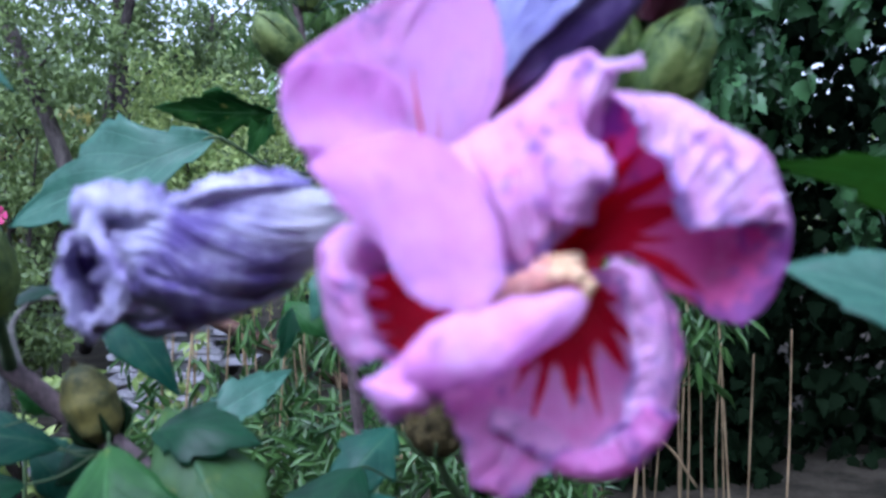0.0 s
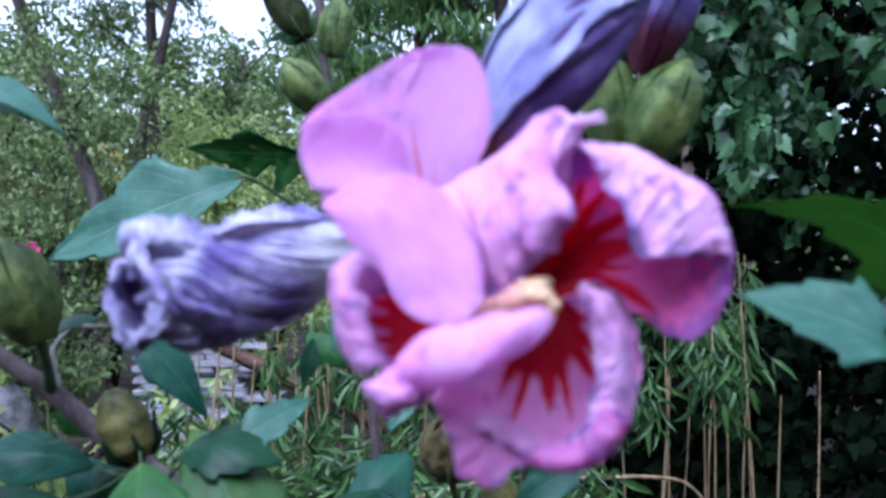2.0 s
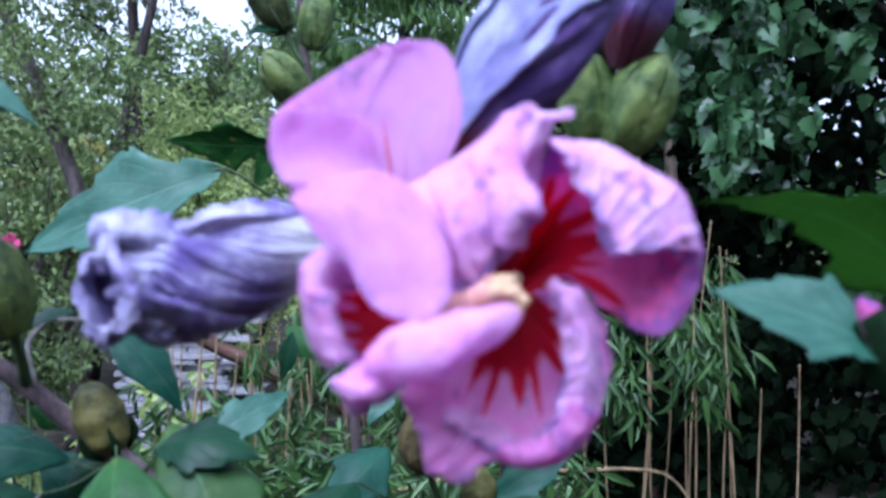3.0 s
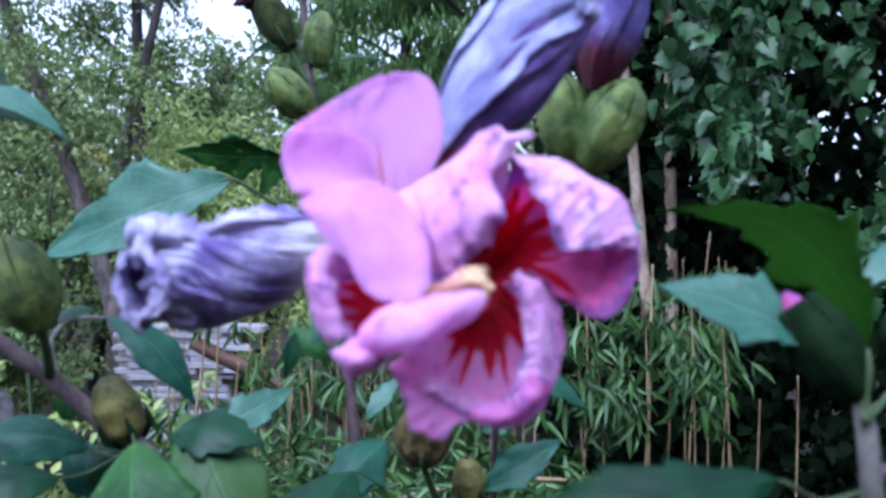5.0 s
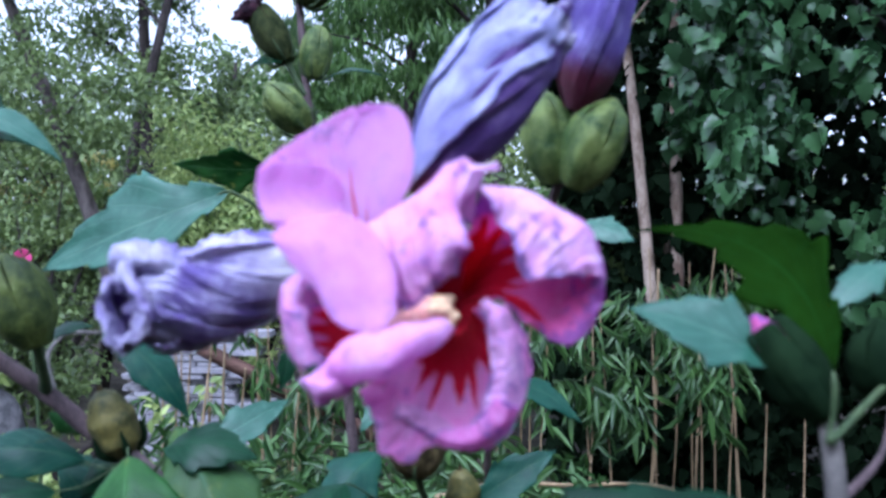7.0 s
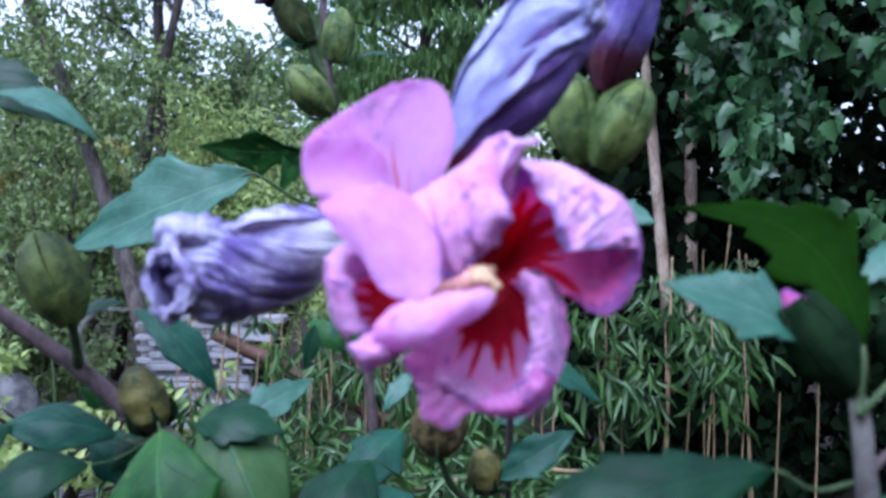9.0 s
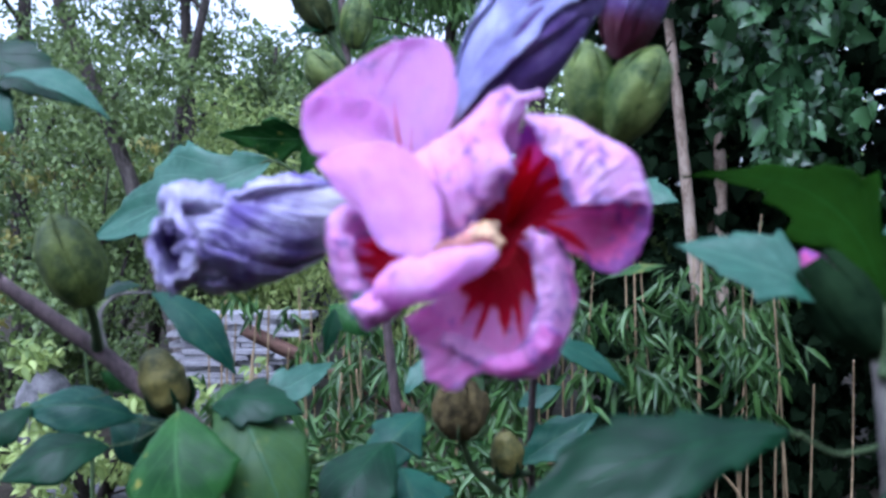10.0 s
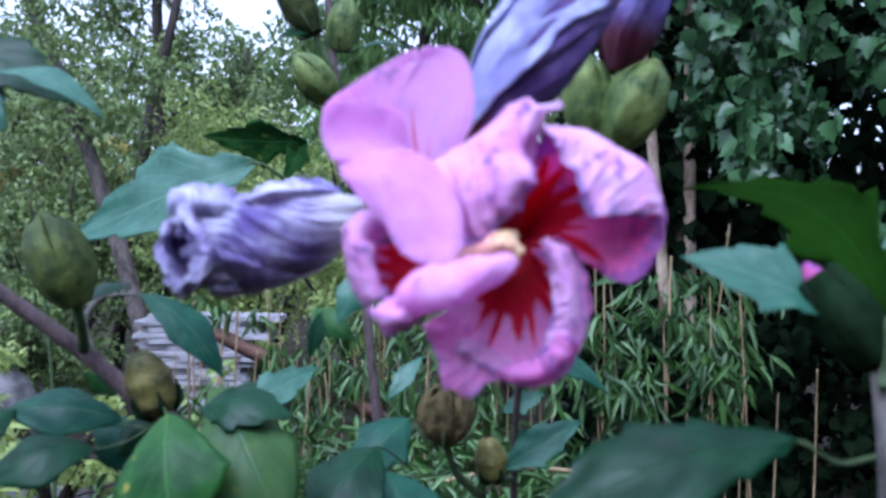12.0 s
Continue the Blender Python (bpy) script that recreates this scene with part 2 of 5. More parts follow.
bark_pale = plain_material("bark_pale", (0.14, 0.095, 0.065), (0.42, 0.33, 0.25), 14, 0.85, 0.15, 0.7, 0.008, 0, (1, 1, 0.5))
cane_straw = plain_material("cane_straw", (0.13, 0.090, 0.045), (0.33, 0.24, 0.13), 30, 0.6, 0.3, 0.4, 0.002, 0, (1, 1, 0.2))
soil = plain_material("soil", (0.018, 0.016, 0.011), (0.055, 0.047, 0.034), 5, 0.95, 0.1, 0.8, 0.02)
wall_green = plain_material("wall_green", (0.02, 0.035, 0.015), (0.06, 0.08, 0.035), 6, 0.9, 0.1, 0.8, 0.02)
stone_pale = plain_material("stone_pale", (0.17, 0.165, 0.175), (0.36, 0.345, 0.36), 12, 0.85, 0.2, 0.6, 0.004)
stone_dim = plain_material("stone_dim", (0.07, 0.07, 0.07), (0.20, 0.19, 0.19), 14, 0.9, 0.1, 0.8, 0.008)
rust_wood = plain_material("rust_wood", (0.05, 0.028, 0.02), (0.12, 0.068, 0.05), 18, 0.85, 0.15, 0.6, 0.003, 0, (0.3, 1, 1))
tree_leaf = foliage_material("tree_leaf", (0.020, 0.042, 0.010), (0.22, 0.30, 0.085))
wood_leaf = foliage_material("wood_leaf", (0.035, 0.060, 0.018), (0.22, 0.29, 0.09), 0.6, 0.25, 0.8, 0.3)
bush_leaf = foliage_material("bush_leaf", (0.09, 0.16, 0.028), (0.48, 0.56, 0.18), 0.5, 0.35)
willow_leaf = foliage_material("willow_leaf", (0.035, 0.085, 0.014), (0.14, 0.25, 0.055))
ivy_leaf = foliage_material("ivy_leaf", (0.002, 0.013, 0.004), (0.080, 0.175, 0.060), 0.28, 0.12, 3.0, 0.4)
# near-black copy of the ivy leaf, with deep shade put into the colour
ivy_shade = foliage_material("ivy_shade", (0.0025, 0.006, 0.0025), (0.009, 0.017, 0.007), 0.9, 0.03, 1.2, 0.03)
bamboo_leaf = foliage_material("bamboo_leaf", (0.009, 0.036, 0.007), (0.098, 0.190, 0.044), 0.40, 0.2, 4.0)
yellow_leaf = foliage_material("yellow_leaf", (0.10, 0.11, 0.02), (0.30, 0.27, 0.06))
pink_far = plain_material("pink_far", (0.34, 0.02, 0.09), (0.50, 0.06, 0.18), 60, 0.6)


# ---- tools ----
def part(name, mesh, mat, parent=None, label=""):
    """A mesh object, under a thing or a part when one is given."""
    ob = new(name, mesh)
    if mat and not mesh.materials:
        mesh.materials.append(mat)
    if parent:
        ob.parent = parent
        ob.matrix_parent_inverse = parent.matrix_world.inverted()
    return tagged(ob, label)


def thing(name, at, label, category, group=""):
    ob = new(name)
    ob.empty_display_size = 0.02
    ob.matrix_world = Matrix.Translation(at)
    bpy.context.view_layer.update()
    return tagged(ob, label, category, group)


def mesh_of(name, verts, faces, uvs=None, smooth=True):
    me = bpy.data.meshes.new(name)
    me.from_pydata([tuple(v) for v in verts], [], faces)
    if uvs is not None:
        layer = me.uv_layers.new(name="UVMap")
        index = np.empty(len(me.loops), dtype=np.int32)
        me.loops.foreach_get("vertex_index", index)
        layer.data.foreach_set("uv", np.asarray(uvs, dtype=np.float32)[index].ravel())
    if smooth:
        me.polygons.foreach_set("use_smooth", [True] * len(me.polygons))
    me.update()
    return me


def spline(points, count):
    """A smooth curve through a few points, as count points (Catmull-Rom)."""
    p = np.asarray(points, float)
    p = np.concatenate([(2 * p[0] - p[1])[None], p, (2 * p[-1] - p[-2])[None]])
    s = np.linspace(0, len(p) - 3, count)
    i = np.minimum(s.astype(int), len(p) - 4)
    f = (s - i).reshape((-1,) + (1,) * (p.ndim - 1))
    a, b, c, d = p[i], p[i + 1], p[i + 2], p[i + 3]
    return 0.5 * (2 * b + (c - a) * f + (2 * a - 5 * b + 4 * c - d) * f**2 + (3 * b - a - 3 * c + d) * f**3)


def bent_line(points, radii, count):
    """A smooth line through unevenly spaced points, and the radius along it."""
    p = np.asarray([tuple(q) for q in points], float)
    k = np.concatenate([[0], np.cumsum(np.sqrt(np.linalg.norm(np.diff(p, axis=0), axis=1)) + 1e-9)])
    m = np.empty_like(p)
    d = np.diff(p, axis=0) / np.diff(k)[:, None]
    m[0], m[-1] = d[0], d[-1]
    for i in range(1, len(p) - 1):
        a, b = k[i] - k[i - 1], k[i + 1] - k[i]
        m[i] = (d[i - 1] * b + d[i] * a) / (a + b)
    s = np.linspace(0, k[-1], count)
    i = np.clip(np.searchsorted(k, s, side="right") - 1, 0, len(p) - 2)
    h = (k[i + 1] - k[i])[:, None]
    f = ((s - k[i]) / h[:, 0])[:, None]
    line = (2 * f**3 - 3 * f**2 + 1) * p[i] + (f**3 - 2 * f**2 + f) * h * m[i] + (3 * f**2 - 2 * f**3) * p[i + 1] + (f**3 - f**2) * h * m[i + 1]
    return line, np.interp(s, k, np.asarray(radii, float))


def grid_faces(rows, cols, closed=False):
    faces = []
    for r in range(rows - 1):
        for c in range(cols if closed else cols - 1):
            d = (c + 1) % cols
            faces.append((r * cols + c, r * cols + d, (r + 1) * cols + d, (r + 1) * cols + c))
    return faces


def grid_normals(g):
    a, b = np.gradient(g, axis=0), np.gradient(g, axis=1)
    n = np.cross(a, b)
    return n / np.maximum(np.linalg.norm(n, axis=2, keepdims=True), 1e-9)


def crumple(p, seed, size):
    """Ridged folds of the given size, about -0.5 to 0.5."""
    q = Vector(p) / size + Vector((seed * 7.1, seed * 3.7, seed * 1.3))
    return 0.6 * (0.5 - abs(noise.noise(q))) + 0.3 * noise.noise(q * 1.9) + 0.26 * (0.3 - abs(noise.noise(q * 3.1))) + 0.06 * (0.3 - abs(noise.noise(q * 7.3)))


def ridge(x):
    return 1.0 - 2.0 * np.sqrt(x * x + 0.004)


def sheet(name, ribs, mat, parent, rows=44, cols=44, thick=0.35, wave=0.5, size=9.0, edge=0.6, seed=1, unit=0.001, origin=None, label="", ragged=0.45, folds=0.0, pleat=0.0):
    """A thin petal lofted over a few ribs, each from its base to its edge, then crumpled: wave, lumps of the given size; folds, how many
    creases run from base to edge, pleat deep. Sizes in unit."""
    along = np.array([spline(r, cols) for r in ribs])
    g = spline(along, rows)
    nor = grid_normals(g)
    u, v = np.linspace(0, 1, rows), np.linspace(0, 1, cols)
    off = np.zeros((rows, cols))
    for i in range(rows):
        for j in range(cols):
            rim = max(abs(u[i] - 0.5) * 2, v[j]) ** 6
            off[i, j] = wave * crumple(g[i, j], seed, size) * (0.35 + 0.65 * v[j]) + edge * rim * noise.noise(Vector(g[i, j]) / 2.6 + Vector((seed, 0, 0)))
            if folds:
                bend = u[i] * folds + 0.8 * noise.noise(Vector((v[j] * 2.2, u[i] * 2.0, seed * 5.3)))
                off[i, j] += pleat * (0.3 + 0.7 * v[j]) * (0.6 * ridge(noise.noise(Vector((bend, v[j] * 1.3, seed * 2.1)))) + 0.3 * ridge(noise.noise(Vector((bend * 2.3, v[j] * 2.6, seed * 4.7)))))
    run = np.gradient(g, axis=1)
    run /= np.maximum(np.linalg.norm(run, axis=2, keepdims=True), 1e-9)
    fray = np.array([noise.noise(Vector((a * 11.0, seed * 3.3, 0.0))) + 0.6 * noise.noise(Vector((a * 34.0, seed * 1.7, 4.0))) for a in u])[:, None]
    g = g + nor * off[..., None] + run * (fray * ragged * v[None, :] ** 8)[..., None]
    base = np.asarray(origin if origin is not None else parent.matrix_world.translation)
    uv = [(a, b) for a in u for b in v]
    me = mesh_of(name, (g.reshape(-1, 3)) * unit, grid_faces(rows, cols), uv)
    ob = part(name, me, mat, None, label)
    ob.location = base
    bpy.context.view_layer.update()
    ob.parent, ob.matrix_parent_inverse = parent, parent.matrix_world.inverted()
    solid = ob.modifiers.new("thickness", 'SOLIDIFY')
    solid.thickness, solid.offset = thick * unit, 0
    return ob


def tube_grid(spine, radii, around=14, steps=24, shape=None):
    """Rings along a smooth spine: points, rings and frames. shape(angle, s) scales the radius."""
    c, r = bent_line(spine, radii, steps)
    t = np.gradient(c, axis=0)
    t /= np.linalg.norm(t, axis=1, keepdims=True)
    side = np.cross(t[0], (0.31, 0.2, 0.93))
    rings = []
    for i in range(steps):
        side = side - t[i] * (side @ t[i])
        side /= np.linalg.norm(side)
        up = np.cross(t[i], side)
        ring = []
        for k in range(around):
            a = 2 * math.pi * k / around
            s = shape(a, i / (steps - 1)) if shape else 1.0
            ring.append(c[i] + r[i] * s * (math.cos(a) * side + math.sin(a) * up))
        rings.append(ring)
    return np.array(rings)


def tube(name, spine, radii, mat, parent=None, around=10, steps=20, shape=None, wave=0.0, size=0.01, seed=1, label=""):
    """A closed, tapered stem or limb along a spine, in metres."""
    g = tube_grid(spine, radii, around, steps, shape)
    if wave:
        mid = g.mean(1, keepdims=True)
        for i in range(steps):
            for k in range(around):
                g[i, k] += (g[i, k] - mid[i, 0]) * wave * crumple(g[i, k], seed, size)
    n = steps * around
    verts = list(g.reshape(-1, 3)) + [g[0].mean(0), g[-1].mean(0)]
    faces = grid_faces(steps, around, True)
    faces += [(n, (k + 1) % around, k) for k in range(around)]
    faces += [(n + 1, n - around + k, n - around + (k + 1) % around) for k in range(around)]
    uv = [(k / around, i / (steps - 1)) for i in range(steps) for k in range(around)] + [(0.5, 0), (0.5, 1)]
    return part(name, mesh_of(name, verts, faces, uv), mat, parent, label)


def blob(name, at, r, mat, parent, squash=(1, 1, 1), wave=0.15, seed=1, label=""):
    bm = bmesh.new()
    bmesh.ops.create_icosphere(bm, subdivisions=3, radius=1)
    for v in bm.verts:
        k = 1 + wave * crumple(v.co, seed, 0.8)
        v.co = Vector((v.co.x * squash[0], v.co.y * squash[1], v.co.z * squash[2])) * (r * k)
    me = bpy.data.meshes.new(name)
    bm.to_mesh(me)
    bm.free()
    me.polygons.foreach_set("use_smooth", [True] * len(me.polygons))
    ob = part(name, me, mat, None, label)
    ob.location = at
    bpy.context.view_layer.update()
    if parent:
        ob.parent, ob.matrix_parent_inverse = parent, parent.matrix_world.inverted()
    return ob


def frame_from(base, tip, face):
    """Axes of a leaf: along it, across it and out of its upper side."""
    along = (Vector(tip) - Vector(base)).normalized()
    across = along.cross(Vector(face)).normalized()
    return along, across, across.cross(along).normalized()


def leaf(parent, base, tip, width, face=(0, -1, 0.6), mat=None, droop=0.12, fold=0.25, teeth=5, bite=0.16, lobes=0.0, belly=0.38, seed=1, stalk=None, sweep=0.0, rows=45, cols=15, name="leaf", label=""):
    """A toothed hibiscus leaf from its base to its tip. width: its share of the length; lobes: how far two side lobes stand out; fold: how far
    its halves rise from the midrib; droop: how far it bows; sweep: how far it curves to one side; stalk: where its stalk joins the twig."""
    along, across, up = frame_from(base, tip, face)
    length = (Vector(tip) - Vector(base)).length
    verts, uv = [], []
    for i in range(rows):
        s = i / (rows - 1)
        shape = (s / belly) ** 0.75 if s < belly else max(0.0, 1 - ((s - belly) / (1 - belly)) ** 1.45)
        shape = max(shape, 0.012)
        for j in range(cols):
            w = 2 * j / (cols - 1) - 1
            hand = 0.13 * seed if w > 0 else 0.41 * seed
            saw = (s * teeth + hand) % 1.0
            cut = 1 - bite * (1 - saw) * (0 if s < 0.12 else 1)
            if lobes:
                cut += lobes * math.exp(-((s - 0.42) / 0.09) ** 2)
            half = 0.5 * width * length * shape * (1 + (cut - 1) * abs(w) ** 3)
            bow = droop * length * (0.25 - (s - 0.5) ** 2) * 1.6 - 0.4 * droop * length * s * s
            ripple = 0.018 * length * noise.noise(Vector((s * 5 + seed * 3.1, w * 1.7, seed))) * (0.3 + abs(w))
            out = bow + fold * half * abs(w) ** 1.3 * (1 if fold > 0 else 1) + ripple
            p = Vector(base) + along * (s * length) + across * (w * half + sweep * length * 4 * s * (1 - s)) + up * out
            verts.append(p)
            uv.append((0.5 + 0.5 * w, s))
    faces = grid_faces(rows, cols)
    me = mesh_of(name, [v - Vector(base) for v in verts], faces, uv)
    ob = part(name, me, mat, None, label)
    ob.location = base
    bpy.context.view_layer.update()
    ob.parent, ob.matrix_parent_inverse = parent, parent.matrix_world.inverted()
    solid = ob.modifiers.new("thickness", 'SOLIDIFY')
    solid.thickness, solid.offset = 0.0003, 0
    if stalk:
        r = 0.008 * length
        mid = (Vector(base) + Vector(stalk)) / 2 + Vector((0, 0, -0.05 * length))
        tube("leaf_stalk", [stalk, mid, Vector(base), Vector(base) + along * length * 0.1], [r * 1.3, r, r, r * 0.6], stem_green, ob, 7, 12)
    return ob


def bud(name, base, tip, radius, mat, label, category="flower bud", group="", bracts=True, open_mat=None, rough=1.0):
    """A hibiscus bud: five sepals closed over a core, narrow bracts at its foot, petals showing at the tip if open_mat is given."""
    base, tip = Vector(base), Vector(tip)
    axis = tip - base
    top = thing(name, base, label, category, group)
    spine = [base, base + axis * 0.3, base + axis * 0.7, tip]
    tube("core", spine, [radius * 0.5, radius * 0.92, radius * 0.85, radius * 0.12], open_mat or mat, top, 20, 20)
    along = axis.normalized()
    side = along.cross(Vector((0.2, -1, 0.1))).normalized()
    up = along.cross(side)
    for k in range(5):
        a0 = 2 * math.pi * (k + 0.35) / 5
        ribs = []
        for w in (-1, -0.5, 0, 0.5, 1):
            rib = []
            for s, r, spread in ((0.0, 0.5, 0.66), (0.25, 1.0, 0.66), (0.55, 1.1, 0.62), (0.82, 0.82, 0.55), (1.0 if not open_mat else 0.85, 0.06 if not open_mat else 0.6, 0.5)):
                a = a0 + w * spread
                ridge = 1.0 + 0.07 * (1 - abs(w)) - 0.05 * abs(w)
                p = axis * s + (side * math.cos(a) + up * math.sin(a)) * radius * r * ridge
                rib.append(tuple(p * 1000))
            ribs.append(rib)
        sheet("sepal", ribs, mat, top, 20, 24, 0.5, 0.9 * rough, 5.0, 0.3 * rough, k + 2, folds=3, pleat=0.5 * rough)
    if bracts:
        for k in range(7):
            a = 2 * math.pi * k / 7
            d = side * math.cos(a) + up * math.sin(a)
            tube("bract", [base + d * radius * 0.3, base + d * radius * 1.0 + axis * 0.05, base + d * radius * 1.45 + axis * 0.3], [radius * 0.09, radius * 0.09, radius * 0.03], stem_green, top, 6, 8)
    return top


def leaf_cloud(name, places, sizes, mat, parent=None, hang=0.3, slim=0.5, seed=1, kind="", label="", toward=None, broad=False, ways=None):
    """Many small leaves, each a bent blade, in one mesh. hang: 0 any way up, 1 hanging; toward: a way that they face; broad: heart-shaped
    with a few coarse teeth; ways: the way each leaf points, in place of hang."""
    rng = np.random.default_rng(seed)
    n = len(places)
    places, sizes = np.asarray(places, float), np.asarray(sizes, float)
    along = rng.normal(size=(n, 3))
    along[:, 2] -= hang * 4
    if ways is not None:
        along = np.asarray(ways, float) + 0.0
    along /= np.linalg.norm(along, axis=1, keepdims=True)
    face = rng.normal(size=(n, 3)) * 0.8
    if toward is not None:
        face += np.asarray(toward)
    across = np.cross(along, face)
    across /= np.maximum(np.linalg.norm(across, axis=1, keepdims=True), 1e-6)
    up = np.cross(across, along)
    s = sizes[:, None]
    if broad:
        edge = [(-0.01, 0.16, 0.08), (0.10, 0.36, 0.15), (0.20, 0.56, 0.16), (0.34, 0.42, 0.08), (0.50, 0.50, 0.06), (0.58, 0.30, -0.02), (0.74, 0.28, -0.08), (0.84, 0.12, -0.16)]
        rows = [(0.0, 0.0, 0.0), (1.0, 0.0, -0.30), (0.30, 0.0, -0.02), (0.62, 0.0, -0.09)] + edge + [(a, -w, b) for a, w, b in edge]
        shape = [(0, 4, 5, 6, 2), (2, 6, 7, 8, 3), (3, 8, 9, 10, 11, 1), (0, 2, 14, 13, 12), (2, 3, 16, 15, 14), (3, 1, 19, 18, 17, 16)]
    else:
        rows = [(0.0, 0.0, 0.0), (0.30, 0.5, 0.10), (0.30, -0.5, 0.10), (0.68, 0.36, 0.06), (0.68, -0.36, 0.06), (1.0, 0.0, -0.16), (0.32, 0.0, -0.02), (0.7, 0.0, -0.06)]
        shape = [(0, 1, 6), (0, 6, 2), (1, 3, 7, 6), (6, 7, 4, 2), (3, 5, 7), (7, 5, 4)]
    verts = np.stack([places + along * s * a + across * s * slim * w + up * s * b for a, w, b in rows], 1)
    k = len(rows)
    faces = [tuple(o + q for q in face_row) for o in range(0, n * k, k) for face_row in shape]
    me = mesh_of(name, verts.reshape(-1, 3), faces)
    ob = part(name, me, mat, parent, label)
    return tagged(ob, kind=kind)


# ---- the garden: ground, bamboo, trees ----
gx = np.concatenate([[-3000, -400, -80], np.linspace(-20, 20, 60), [80, 400, 3000]])
gy = np.concatenate([[-3000, -400, -40], np.linspace(-4, 20, 50), [80, 400, 3000]])
gv = [(x, y, -0.01 + (0.05 * noise.noise(Vector((x * 0.6, y * 0.6, 0.0))) if abs(x) < 25 and abs(y) < 25 else 0) - 0.03) for y in gy for x in gx]
tagged(part("ground", mesh_of("ground", gv, grid_faces(len(gy), len(gx))), soil), "dark garden soil with leaf litter", "ground", kind="structure")
rng = np.random.default_rng(4)
# dark unseen walls added behind and beside the walker to cut low sky light
for name, at, size in (("shade_wall_south", (0.0, -2.6, 1.5), (9.0, 0.3, 3.2)), ("shade_wall_east", (4.35, 1.0, 1.5), (0.3, 6.9, 3.2))):
    bm = bmesh.new()
    bmesh.ops.create_cube(bm, size=1)
    bmesh.ops.scale(bm, vec=size, verts=bm.verts)
    bmesh.ops.translate(bm, vec=at, verts=bm.verts)
    bmesh.ops.bevel(bm, geom=bm.edges[:], offset=0.03, segments=2, affect='EDGES')
    me = bpy.data.meshes.new(name)
    bm.to_mesh(me)
    bm.free()
    tagged(part(name, me, wall_green), "unseen dark wall added to block sky light", "wall", kind="structure")


def crown_places(rng, centres, radius, count):
    """Leaf places on short twigs in uneven clumps about some centres, with gaps between the twigs."""
    centres = np.asarray(centres, float)
    twigs = max(8, count // 16)
    pick = rng.integers(0, len(centres), twigs)
    d = rng.normal(size=(twigs, 3))
    d /= np.linalg.norm(d, axis=1, keepdims=True)
    heads = centres[pick] + d * (radius * rng.uniform(0.15, 1.0, twigs) ** 0.6)[:, None] * np.array([1, 0.9, 0.7])
    own = rng.integers(0, twigs, count)
    return heads[own] + rng.normal(size=(count, 3)) * radius * np.array([0.19, 0.19, 0.12])


def tree(at, lean, height, girth, mat, leaves, label, clumps, radius, count, size, seed, hang=0.2, slim=0.5, forks=5, low=0.45, spread=1.2, toward=(0, -1, 0.3)):
    """A tapered trunk that leans, limbs that fork from it, and a crown of single leaves in clumps at the limbs' ends."""
    r = np.random.default_rng(seed)
    top = thing("tree", at, label, "tree", "garden trees")
    base = Vector(at)
    peak = base + Vector((lean[0], lean[1], height))
    bow = Vector((r.normal() * 0.018, r.normal() * 0.05, 0)) * height
    axis = [base, base.lerp(peak, 0.35) + bow, base.lerp(peak, 0.7) + bow * 0.6, peak]
    tube("trunk", axis, [girth * 1.25, girth, girth * 0.7, girth * 0.2], mat, top, 12, 26, None, 0.35, girth * 1.5, seed)
    centres = []
    path = spline(axis, 40)
    for k in range(forks):
        s = low + (0.97 - low) * (k + 0.5 * r.random()) / forks
        p = Vector(path[int(s * 39)])
        a = r.uniform(0, 2 * math.pi)
        out = Vector((math.cos(a), math.sin(a) * 0.7, r.uniform(0.3, 0.9))) * spread * (1.25 - 0.5 * s)
        g = girth * (1 - 0.75 * s) * 0.55
        limb = tube("limb", [p, p + out * 0.5 + Vector((0, 0, 0.08)), p + out], [g, g * 0.7, g * 0.25], mat, top, 7, 12, None, 0.3, girth, seed + k)
        for q in (0.55, 0.8, 1.05):
            centres.append(p + out * q + Vector(r.normal(size=3) * 0.15 * spread))
    for k in range(clumps):
        a, s = r.uniform(0, 2 * math.pi), r.uniform(low, 1.02)
        centres.append(base.lerp(peak, s) + Vector((math.cos(a), math.sin(a), 0)) * spread * r.uniform(0.2, 1.0))
    places = crown_places(r, centres, radius * 0.85, count)
    leaf_cloud("crown", places, r.uniform(0.6, 1.25, count) * size, leaves, top, hang, slim, seed, "stuff", "", toward)
    return top


# trees behind the shrub, with sky between their crowns
tree((-1.62, 4.90, 0), (-1.40, 0.1), 3.9, 0.046, bark_grey, tree_leaf, "slender leaning tree with a thin green crown", 14, 0.30, 4600, 0.045, 11, 0.25, 0.5, 3, 0.46, 0.45)
tree((-2.47, 6.90, 0), (-0.05, 0.1), 5.2, 0.05, bark_dark, tree_leaf, "upright dark-barked tree, sparse leaves", 7, 0.30, 5200, 0.052, 12, 0.25, 0.5, 7, 0.4, 0.9)
tree((-2.95, 7.40, 0), (1.0, 0.0), 5.0, 0.042, bark_dark, tree_leaf, "dark forked tree leaning beside another", 14, 0.38, 9000, 0.052, 13, 0.25, 0.5, 6, 0.45, 0.8)
tree((-4.68, 8.50, 0), (0.2, 0.0), 5.2, 0.08, bark_dark, tree_leaf, "green garden tree at the edge of the view", 9, 0.34, 2600, 0.055, 14, 0.25, 0.5, 7, 0.25, 1.2)
tree((-3.60, 8.20, 0), (-0.1, 0.0), 2.8, 0.06, bark_dark, tree_leaf, "dense green tree behind the leaning trunks", 11, 0.40, 7000, 0.055, 18, 0.25, 0.5, 8, 0.3, 0.9)
